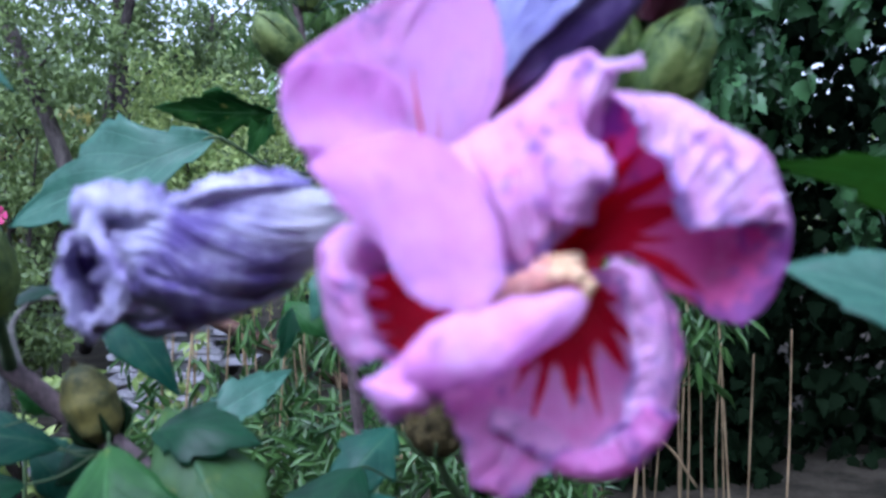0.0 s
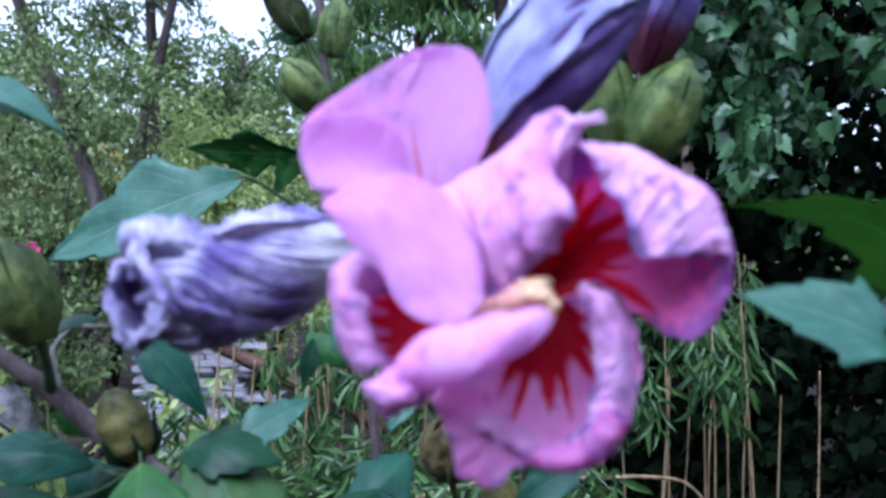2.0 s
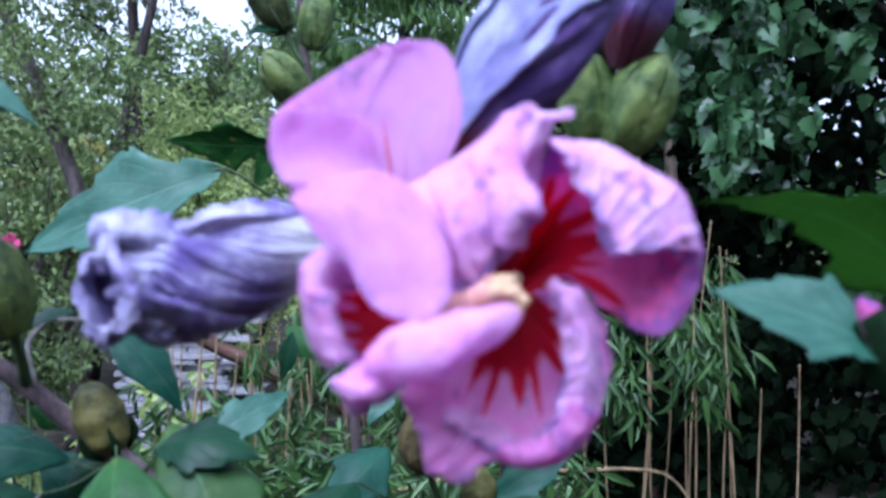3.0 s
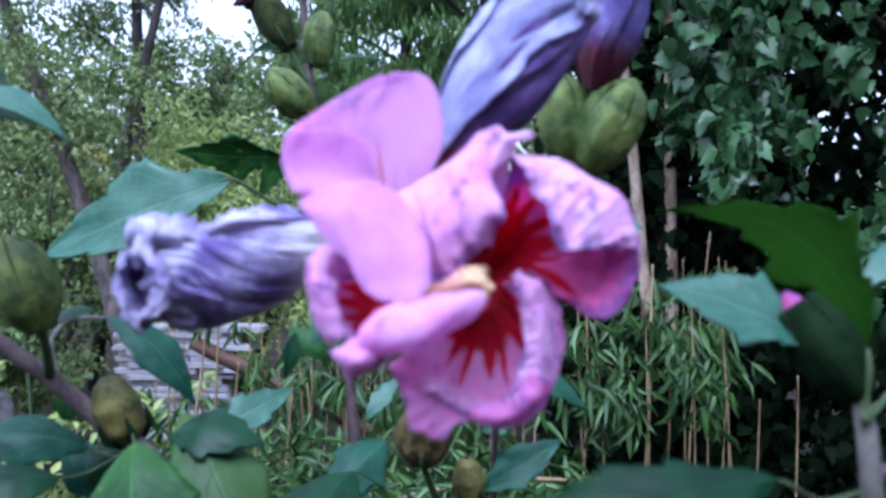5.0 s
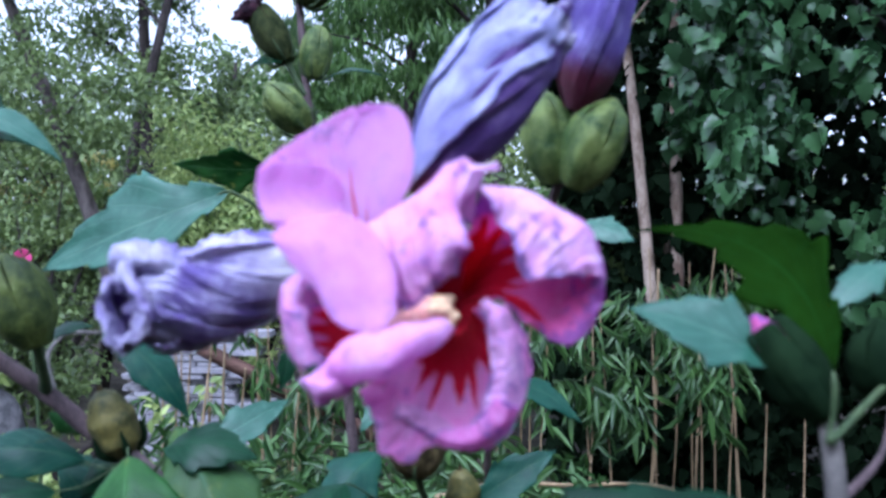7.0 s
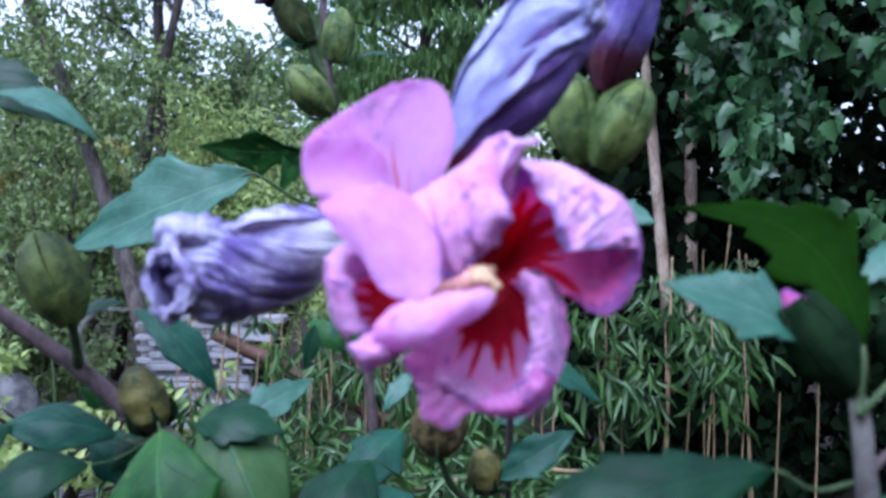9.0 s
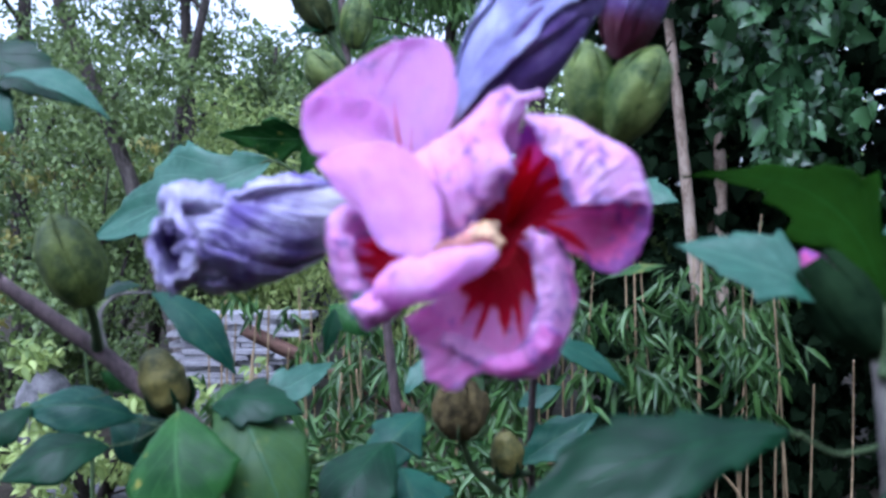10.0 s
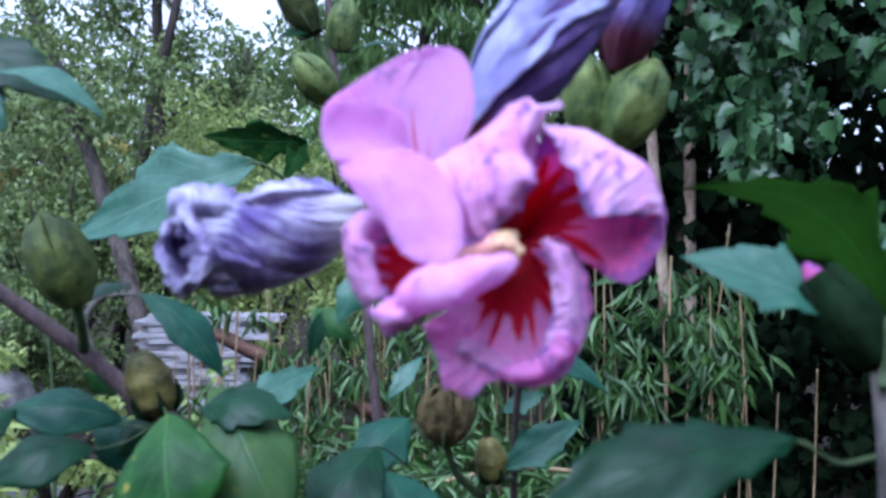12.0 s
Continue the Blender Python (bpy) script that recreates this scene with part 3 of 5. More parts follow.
tree((-3.13, 12.50, 0), (0.1, 0.0), 3.9, 0.1, bark_dark, tree_leaf, "rounded tree far behind the bushes", 18, 0.6, 12000, 0.075, 15, 0.2, 0.55, 8, 0.2, 1.1)
tree((-0.32, 7.60, 0), (0.1, 0.2), 5.2, 0.06, bark_dark, willow_leaf, "drooping willow-like tree with long green leaves", 24, 0.42, 10000, 0.10, 16, 0.8, 0.22, 10, 0.4, 0.85)
tree((-0.85, 8.60, 0), (0.0, 0.0), 4.7, 0.05, bark_dark, willow_leaf, "slim drooping tree with narrow green leaves", 22, 0.42, 9000, 0.10, 19, 0.8, 0.22, 8, 0.4, 0.7)
tree((0.30, 7.00, 0), (0.0, 0.2), 5.6, 0.07, bark_dark, willow_leaf, "drooping leafy tree behind the bloom", 20, 0.45, 8000, 0.10, 17, 0.8, 0.25, 9, 0.45, 0.9)


def bush(at, size, count, leaf_size, mat, label, seed, slim=0.5, hang=0.2):
    r = np.random.default_rng(seed)
    top = thing("bush", at, label, "bush", "bushes behind the shrub")
    base = Vector(at)
    centres = []
    for k in range(9):
        a = r.uniform(0, 2 * math.pi)
        tip = base + Vector((math.cos(a) * size[0] * r.uniform(0.3, 0.9), math.sin(a) * size[1] * r.uniform(0.3, 0.9), size[2] * r.uniform(0.55, 1.0)))
        tube("branch", [base + (tip - base) * 0.02, base.lerp(tip, 0.5) + Vector((0, 0, 0.15)), tip], [0.02, 0.014, 0.004], bark_dark, top, 6, 10)
        centres += [base.lerp(tip, q) + Vector(r.normal(size=3) * 0.12) for q in (0.45, 0.7, 0.9, 1.02)]
    places = crown_places(r, centres, 0.2 * max(size[:2]), count)
    places[:, 2] = np.maximum(places[:, 2], 0.05)
    leaf_cloud("foliage", places, r.uniform(0.6, 1.3, count) * leaf_size, mat, top, hang, slim, seed, "stuff", "", (0, -1, 0.5))
    return top


bush((-1.43, 6.20, 0.45)[:2] + (0,), (1.4, 1.0, 2.1), 12000, 0.05, bush_leaf, "light green leafy bush", 21, 0.4)
bush((-0.53, 5.60, 0.52)[:2] + (0,), (1.1, 0.9, 1.9), 10000, 0.05, bush_leaf, "light green bush behind the bamboo", 22, 0.4)
bush((-2.44, 7.00, 0.34)[:2] + (0,), (1.5, 1.0, 2.2), 12000, 0.05, tree_leaf, "mid-green spreading leafy garden bush", 23, 0.45)
bush((-2.83, 6.00, 0.47)[:2] + (0,), (1.2, 0.9, 1.8), 8000, 0.05, tree_leaf, "dark green low bush", 24, 0.5)
bush((-3.56, 6.80, 0.72)[:2] + (0,), (0.9, 0.8, 2.0), 3000, 0.06, yellow_leaf, "yellowing bush among the trees", 25, 0.5)
bush((0.34, 5.40, 0.55)[:2] + (0,), (1.2, 0.8, 1.9), 6000, 0.08, willow_leaf, "green bush behind the bamboo canes", 26, 0.35, 0.5)
bush((1.00, 5.20, 0.58)[:2] + (0,), (1.2, 0.8, 2.2), 5000, 0.08, tree_leaf, "dark bush behind two pale trunks", 27, 0.4, 0.4)

bush((-1.70, 3.60, 0.27)[:2] + (0,), (0.7, 0.4, 0.6), 1200, 0.06, bush_leaf, "low pale green undergrowth bush", 28, 0.45)
bush((-2.60, 4.50, 0), (0.8, 0.5, 1.1), 5000, 0.05, tree_leaf, "dark green bush beside the pale rocks", 30, 0.45)
bush((-1.01, 3.40, 0.23)[:2] + (0,), (0.6, 0.3, 0.3), 1000, 0.06, tree_leaf, "low green bush at the foot of the bamboo", 29, 0.45)

# the wood beyond: its uneven top and hole fit the camera's view of sky
wood = rng.uniform((-12, 13.5, 0), (12, 18, 1), (56000, 3))
crest = 4.35 + 0.35 * np.sin(wood[:, 0] * 1.7 + 0.6) + 0.3 * np.sin(wood[:, 0] * 4.3) + 1.6 * (wood[:, 0] > 2.5) - 0.6 * (wood[:, 0] < -5.2)
wood[:, 2] = crest * wood[:, 2] ** 0.8 + rng.normal(size=len(wood)) * 0.15
# hole cut on the camera's line through the thinned ivy
wood = wood[np.linalg.norm((wood - np.array((7.33, 15.00, 3.56))) / (1.3, 9, 1.2), axis=1) > 1]
tagged(leaf_cloud("far_wood", wood, rng.uniform(0.09, 0.17, len(wood)), wood_leaf, None, 0.2, 0.55, 5, "stuff", "", (0, -1, 0.4)), "dense far green woodland behind the garden", "woodland")

# upright rocks added among the bamboo, standing in for unclear pale patches
for p, wide, seed in (((-2.21, 4.21, 0.56), 0.15, 5), ((-1.80, 3.80, 0.11), 0.2, 7)):
    rock = thing("stand_in_rock", (p[0], p[1], 0.0), "upright grey rock standing in for a pale patch", "rock", "pale garden rocks")
    blob("rock", (p[0], p[1], p[2] * 0.48), p[2] * 0.52, stone_dim, rock, (wide / (p[2] * 0.52), 0.8 * wide / (p[2] * 0.52), 1.0), 0.35, seed)

# two pale trunks and the ivy-clad tree
PALE_TRUNKS = [((1.07, 4.00, 0.52), (1.06, 4.00, 1.41), (1.06, 4.10, 3.23), 0.026), ((0.95, 3.90, 0.59), (0.88, 3.95, 1.59), (0.78, 4.00, 2.61), 0.024), ((1.12, 4.40, 0.51), (1.11, 4.40, 1.65), (1.10, 4.50, 3.13), 0.016)]
for foot, mid, head, girth in PALE_TRUNKS:
    top = thing("young_tree", (foot[0], foot[1], 0), "thin pale trunk with dark bark scars", "tree", "thin pale trunks")
    tube("trunk", [(foot[0], foot[1], -0.05), foot, mid, head], [girth * 1.3, girth * 1.1, girth, girth * 0.7], bark_pale, top, 12, 50, None, 0.3, 0.06, 3)
    for rise, side in ((0.62, 0.35), (0.8, -0.3)):
        p = Vector(mid).lerp(Vector(head), rise)
        tube("limb", [p, p + Vector((side * 0.5, 0.05, 0.25)), p + Vector((side, 0.1, 0.6))], [girth * 0.4, girth * 0.3, girth * 0.1], bark_pale, top, 7, 10)

ivy_at = (2.75, 4.60, 0)
ivy = thing("ivy_clad_tree", ivy_at, "dark tree hung with broad glossy ivy leaves", "tree")
tube("trunk", [(ivy_at[0], ivy_at[1], -0.05), (ivy_at[0] + 0.05, ivy_at[1], 1.5), (ivy_at[0] - 0.1, ivy_at[1], 3.2), (ivy_at[0], ivy_at[1], 5.5)], [0.2, 0.16, 0.13, 0.06], bark_dark, ivy, 14, 30, None, 0.3, 0.2, 5)
r = np.random.default_rng(31)
for k in range(12):
    a, h = r.uniform(0, 2 * math.pi), r.uniform(1.4, 4.2)
    tip = Vector((ivy_at[0] - 0.9 + math.cos(a) * r.uniform(0.4, 1.0), ivy_at[1] - 0.5 + math.sin(a) * 0.5, h + 0.3))
    tube("limb", [(ivy_at[0], ivy_at[1], h - 0.3), Vector((ivy_at[0], ivy_at[1], h)).lerp(tip, 0.5), tip], [0.05, 0.035, 0.01], bark_dark, ivy, 7, 10)
# curtains of ivy placed to fit the camera's view: head, width, drop, leaf count
CURTAINS = [((1.02, 3.60, 2.42), 0.16, 0.45, 160), ((1.23, 3.60, 2.38), 0.20, 0.6, 230), ((1.48, 3.70, 2.46), 0.2, 0.45, 80), ((1.76, 3.70, 2.46), 0.10, 0.30, 34),
            ((1.20, 3.55, 1.95), 0.18, 0.44, 380), ((1.42, 3.60, 1.84), 0.10, 0.30, 80), ((1.02, 3.75, 2.06), 0.13, 0.36, 220), ((1.12, 3.50, 1.77), 0.12, 0.32, 220),
            ((1.65, 3.60, 2.07), 0.10, 0.2, 100), ((1.81, 3.50, 1.82), 0.08, 0.5, 120), ((1.00, 4.20, 2.57), 0.16, 0.4, 120), ((1.49, 3.90, 1.53), 0.25, 0.3, 50), ((1.66, 3.50, 1.38), 0.13, 0.45, 150)]
places = []
for head, wide, drop, count in CURTAINS:
    count = int(count * 0.8)
    f = r.random(count)
    taper = 1.0 - 0.55 * f
    places.append(np.stack([head[0] + r.normal(size=count) * wide * 0.42 * taper, head[1] + r.normal(size=count) * 0.07 - 0.12 * np.sin(f * 3.0), head[2] - f * drop + r.normal(size=count) * 0.02], 1))
places = np.concatenate(places)
leaf_cloud("ivy_leaves", places, r.uniform(0.4, 1.25, len(places)) * 0.080, ivy_leaf, ivy, 0.45, 0.85, 32, "stuff", "broad glossy blue-green leaves", (-0.1, -0.6, 0.6), True)
# near-black backing leaves that stand in for the unlit depth of the growth
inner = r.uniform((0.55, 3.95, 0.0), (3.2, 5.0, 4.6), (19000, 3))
# leaves thinned in line with the camera, so that the sky sparkles through
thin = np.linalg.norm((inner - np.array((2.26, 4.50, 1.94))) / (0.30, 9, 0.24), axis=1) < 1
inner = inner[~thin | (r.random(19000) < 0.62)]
# more of this shade-coloured backing, hiding the feet of the pale trunks
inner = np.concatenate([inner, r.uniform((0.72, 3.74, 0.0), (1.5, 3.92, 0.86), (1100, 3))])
leaf_cloud("dark_backing_leaves", inner, r.uniform(0.6, 1.2, len(inner)) * 0.09, ivy_shade, ivy, 0.4, 0.8, 33, "stuff", "", (0, -1, 0.2), True)

# unseen leaf canopy, added to block the sky above the bamboo
shade_roof = r.uniform((0.2, 2.5, 2.7), (3.4, 5.2, 4.8), (2200, 3))
leaf_cloud("unseen_shade_canopy", shade_roof, r.uniform(0.6, 1.2, 2200) * 0.16, ivy_leaf, ivy, 0.2, 0.8, 34, "stuff", "", (0, 0, 1), True)
# bamboo: canes with sprays of drooping lance leaves
def bamboo(at, height, lean, girth, seed, sprays, label, low=0.5, reach=0.22, high=1.0):
    """One jointed cane; each spray is an arching twig with whorls of leaves that hang from its joints."""
    r = np.random.default_rng(seed)
    top = thing("bamboo_cane", at, label, "bamboo", "bamboo clump")
    base = Vector(at)
    peak = base + Vector((lean, r.normal() * 0.04, height))
    axis = [base, base.lerp(peak, 0.5) + Vector((r.normal() * 0.012, 0, 0)), peak]
    knots = 7 + seed % 3
    tube("cane", axis, [girth, girth * 0.9, girth * 0.6], cane_straw, top, 8, 60, lambda a, s: 1.0 + 0.28 * max(0.0, 1 - abs(((s * knots) % 1.0) - 0.5) * 18))
    path = spline(axis, 50)
    places, ways = [], []
    for k in range(sprays):
        p = path[int((low + (high - low) * r.random()) * 49)]
        a = r.uniform(0, 2 * math.pi)
        out = np.array((math.cos(a), -0.5 * abs(math.sin(a)) - 0.1, 0.0)) * reach * r.uniform(0.5, 1.2)
        lift = r.uniform(0.0, 0.10)
        twig = spline([p, p + out * 0.5 + (0, 0, lift), p + out + (0, 0, lift - 0.06)], 14)
        tube("twig", [tuple(q) for q in twig[::4]], [0.0016, 0.0014, 0.0011, 0.0008], stem_green, top, 5, 10)
        for q in twig[3::3]:
            for m in range(r.integers(2, 4)):
                places.append(q + r.normal(size=3) * 0.016)
                ways.append((r.normal() * 0.55 + out[0] * 1.5, r.normal() * 0.35 - 0.15, -1.0 + 0.35 * r.random()))
    if places:
        leaf_cloud("leaves", places, r.uniform(0.55, 1.25, len(places)) * 0.115, bamboo_leaf, top, 0.32, 0.17, seed, "stuff", "", (0, -1, 0.5), ways=ways)
    return top


r = np.random.default_rng(41)
# the spaced canes before the dark hollow: place, thickness, sprays
for k, (x, y, girth, sprays) in enumerate(((0.275, 3.00, 0.0040, 4), (0.335, 3.00, 0.0036, 3), (0.455, 3.02, 0.0050, 4), (0.545, 3.05, 0.0040, 5), (0.60, 3.05, 0.0036, 6), (0.685, 3.05, 0.0068, 6),
                                           (0.84, 3.45, 0.0045, 6), (0.98, 3.45, 0.0045, 6), (1.07, 3.10, 0.0036, 3))):
    bamboo((x, y, -0.04), r.uniform(1.22, 1.4) if y > 3.2 else r.uniform(1.12, 1.24), r.normal() * 0.05, girth, 100 + k, sprays, "thin straw-coloured bamboo cane with drooping leaves", 0.56, 0.24, 0.86)
for k, (x, y, height) in enumerate(((0.89, 3.05, 1.1), (1.02, 3.10, 0.78), (1.14, 3.15, 0.72), (1.26, 3.10, 0.80))):
    bamboo((x, y, -0.04), height, r.normal() * 0.05, 0.0034, 150 + k, 3 if k == 0 else 0, "bare thin bamboo cane before the dark hollow", 0.5, 0.12, 0.8)
for k in range(4):
    bamboo((0.93 + 0.09 * k, 3.55 + 0.12 * r.random(), -0.04), r.uniform(1.05, 1.25), r.normal() * 0.04, 0.0035, 170 + k, 5, "leafy green bamboo cane in the shade", 0.55, 0.2, 0.92)
for k in range(30):
    x = -1.3 + 1.25 * r.random()
    y = 3.2 + 0.9 * r.random()
    bamboo((x, y, -0.04), r.uniform(0.7, 1.02), r.normal() * 0.05, r.uniform(0.004, 0.007), 200 + k, 4 if x > -0.75 else 1, "straw-coloured bamboo cane among green leaves", 0.35, 0.16)
for k in range(14):
    x = -0.12 + 0.42 * r.random()
    bamboo((x, 3.0 + 0.8 * r.random(), -0.04), r.uniform(0.9, 1.2), r.normal() * 0.03, 0.005, 300 + k, 4, "green bamboo cane with narrow leaves", 0.35, 0.18)
low_leaves = r.uniform((-1.1, 2.5, 0.03), (0.5, 3.2, 0.55), (2400, 3))
tagged(leaf_cloud("undergrowth", low_leaves, r.uniform(0.5, 1.2, 2400) * 0.12, bamboo_leaf, None, 0.15, 0.17, 42, "stuff", "", (0, -0.6, 1)), "low bamboo leaves over the soil", "undergrowth")
# a bent cane across the clump
bent = thing("fallen_cane", (0.17, 2.70, 0.51), "bare straw-coloured cane lying across the clump", "bamboo")
tube("cane", [(-0.15, 2.70, 0.44), (0.17, 2.70, 0.51), (0.40, 2.75, 0.49), (0.61, 2.80, 0.48), (0.75, 2.85, 0.44), (0.88, 2.90, 0.27)], [0.008, 0.008, 0.007, 0.006, 0.005, 0.004], cane_straw, bent, 8, 40)
# a far pink bloom among the trees
far_bloom = thing("far_flower", (-1.17, 2.40, 1.22), "small far crimson-pink hibiscus flower on a twig", "flower")
for k in range(5):
    a = 2 * math.pi * k / 5
    c = Vector((-1.17, 2.40, 1.22))
    ribs = [[tuple((Vector((math.cos(a + w) * q, -0.3 * q, math.sin(a + w) * q)) * 26)) for q in (0.1, 0.6, 1.0)] for w in (-0.5, 0, 0.5)]
    sheet("petal", ribs, pink_far, far_bloom, 8, 8, 0.6, 1.5, 12, 1.0, k)
tube("twig", [(c[0] - 0.02, c[1] + 0.04, -0.02), (c[0] + 0.02, c[1] + 0.05, 0.6), tuple(c)], [0.008, 0.006, 0.003], stem_green, far_bloom, 7, 16)


# ---- the open bloom, in millimetres about its heart ----
HEART = (0.005, 0.127, 1.240)
flower = thing("hibiscus_flower", HEART, "wilting pink hibiscus flower with a crimson heart and curled bruised petals", "flower")


def petal(name, ribs, mat, **more):
    return sheet(name, ribs, mat, flower, **more)


# the upright petal, pale and smooth with a few red streaks
upright = petal("petal", [
    [(-16.4, 8.0, 9.8), (-22.2, 5.0, 10.5), (-26.8, 4.5, 13.8), (-29.2, 5.3, 18.6), (-30.0, 4.6, 23.2)],
    [(-15.8, 9.0, 10.1), (-18.9, 6.8, 15.2), (-22.7, 9.6, 20.2), (-26.2, 10.2, 24.5), (-28.6, 9.7, 26.0)],
    [(-14.7, 9.0, 10.4), (-16.8, 8.3, 16.6), (-18.8, 9.3, 24.3), (-19.2, 10.5, 30.0), (-19.2, 10.2, 32.0)],
    [(-13.4, 9.0, 10.4), (-14.2, 8.4, 16.9), (-14.3, 9.4, 24.6), (-13.7, 10.9, 31.2), (-13.3, 10.8, 34.0)],
    [(-12.0, 9.1, 10.8), (-11.2, 8.3, 16.6), (-8.8, 8.5, 22.1), (-7.9, 10.2, 29.2), (-8.4, 11.4, 32.7)],
    [(-11.3, 9.1, 11.1), (-9.9, 8.9, 15.6), (-8.3, 8.2, 18.6), (-6.8, 8.5, 22.1), (-6.5, 9.1, 26.3)]], petal_streaked, rows=70, cols=70, wave=0.5, size=12, edge=0.4, seed=3, folds=4, pleat=0.5, label="upright pale pink petal with thin red streaks")
sheet("turned_edge", [
    [(-29.9, 4.6, 23.4), (-29.4, 5.0, 23.0), (-28.6, 5.2, 22.4)],
    [(-28.3, 9.0, 26.2), (-26.6, 8.9, 24.8), (-24.2, 8.7, 22.4)],
    [(-22.7, 9.6, 30.0), (-21.6, 9.2, 27.0), (-20.2, 8.6, 23.0)],
    [(-19.2, 9.5, 32.0), (-18.8, 9.4, 29.4), (-18.2, 8.8, 26.0)],
    [(-15.9, 9.9, 33.8), (-15.8, 9.9, 33.0), (-15.5, 9.6, 31.8)]], petal_turned, upright, rows=80, cols=50, wave=0.5, size=4, edge=0.3, seed=4, folds=9, pleat=0.4, origin=HEART)
# its side lobe, folded forward before it
petal("petal_lobe", [
    [(-28.1, 1.0, 15.3), (-29.7, 2.0, 19.2), (-29.5, 2.5, 23.3)],
    [(-25.6, 1.5, 15.0), (-26.7, 3.5, 19.3), (-26.2, 3.5, 24.5)],
    [(-21.9, 2.5, 14.9), (-22.7, 5.0, 19.1), (-22.2, 5.0, 24.3)],
    [(-19.5, 4.5, 15.1), (-19.6, 6.5, 18.6), (-19.1, 6.5, 23.4)],
    [(-17.9, 6.0, 15.5), (-17.8, 7.5, 17.9), (-17.5, 7.5, 20.5)]], petal_pale, rows=50, cols=40, wave=0.6, size=9, edge=0.4, seed=28, folds=4, pleat=0.4)
# the front flap that hangs over the heart
petal("petal", [
    [(-26.2, -5.0, 13.4), (-25.3, -6.0, 12.1), (-24.0, -6.5, 10.5), (-23.1, -7.0, 9.3)],
    [(-23.4, -4.4, 15.2), (-22.0, -6.5, 12.2), (-20.7, -7.5, 9.3), (-19.5, -8.0, 6.1)],
    [(-19.9, -3.4, 16.3), (-18.4, -6.5, 11.6), (-18.0, -8.0, 7.5), (-17.8, -9.1, 3.0)],
    [(-16.3, -2.9, 16.4), (-14.9, -5.9, 11.6), (-14.5, -8.5, 6.4), (-14.7, -10.1, 0.6)],
    [(-12.6, -2.9, 14.6), (-11.9, -6.0, 9.8), (-11.3, -8.5, 5.2), (-11.5, -10.6, 0.2)],
    [(-9.9, -3.9, 10.7), (-9.4, -6.0, 8.0), (-9.0, -8.0, 5.2), (-9.2, -10.0, 1.8)],
    [(-8.6, -5.0, 8.0), (-8.3, -6.0, 6.5), (-8.2, -7.5, 5.1), (-8.2, -9.0, 3.2)]], petal_smooth, rows=70, cols=70, wave=0.8, size=12, edge=0.4, seed=5, folds=3, pleat=0.35, label="smooth pink petal folded down over the heart")
# the crumpled petal beside it
crumpled = petal("petal", [
    [(-13.6, 4.1, 15.0), (-13.1, 2.1, 11.7), (-10.8, 0.0, 8.5), (-8.7, -2.0, 2.6)],
    [(-8.9, 4.2, 17.8), (-8.9, -0.9, 12.9), (-8.1, -4.0, 8.6), (-6.8, -3.0, 2.7)],
    [(-4.9, 3.2, 20.5), (-5.9, -2.9, 14.7), (-5.4, -4.9, 9.2), (-4.7, -4.0, 3.7)],
    [(-1.4, 2.3, 23.8), (-3.0, -1.8, 17.8), (-2.7, -5.9, 11.5), (-2.9, -4.0, 5.5)],
    [(1.3, 1.3, 24.7), (-0.4, -0.8, 18.5), (-0.4, -6.9, 12.7), (-1.2, -4.9, 7.2)],
    [(3.1, 2.3, 22.9), (1.0, 1.2, 18.0), (1.6, -7.9, 12.0), (0.3, -4.9, 8.5)]], petal_crumpled, rows=110, cols=100, wave=1.7, size=8, edge=0.9, seed=6, folds=9, pleat=1.5, label="crumpled pale pink petal with bluish creases")
sheet("turned_tab", [
    [(-4.0, -3.0, 15.9), (-1.3, -7.0, 15.0), (0.6, -8.0, 13.7)],
    [(-4.1, -5.0, 13.4), (-1.2, -9.0, 13.3), (1.2, -10.0, 11.9)],
    [(-3.9, -5.0, 11.0), (-2.1, -9.0, 10.8), (-0.2, -8.0, 10.6)],
    [(-3.5, -4.0, 8.5), (-2.3, -8.0, 7.9), (-0.4, -6.0, 7.8)]], petal_crumpled, crumpled, rows=44, cols=40, wave=0.8, size=5, edge=0.5, seed=26, origin=HEART, folds=5, pleat=0.7)
# the dark strip where two petals meet, ending in a dried tail
petal("petal_fold", [
    [(0.8, 3.3, 23.7), (-0.6, 1.2, 19.9), (-0.4, -0.8, 15.7)],
    [(2.2, 0.3, 23.3), (0.7, -1.8, 19.0), (0.3, 0.2, 15.1)],
    [(3.9, 1.3, 22.2), (3.1, 2.2, 18.7), (2.0, 4.2, 15.0)]], petal_rim, rows=34, cols=30, wave=0.8, size=4, edge=0.6, seed=7, folds=5, pleat=0.8)
tail = tube_grid([(1.7, 1.3, 22.8), (3.2, 0.3, 22.9), (4.6, -0.7, 23.0), (5.6, -1.7, 23.2)], [0.9, 0.6, 0.5, 0.65], 10, 14)
tail_mesh = mesh_of("dried_tail", tail.reshape(-1, 3) * 0.001, grid_faces(14, 10, True), [(0.5, 0.5)] * 140)
tail_ob = part("dried_tail", tail_mesh, petal_rim, None)
tail_ob.location = HEART
bpy.context.view_layer.update()
tail_ob.parent, tail_ob.matrix_parent_inverse = flower, flower.matrix_world.inverted()
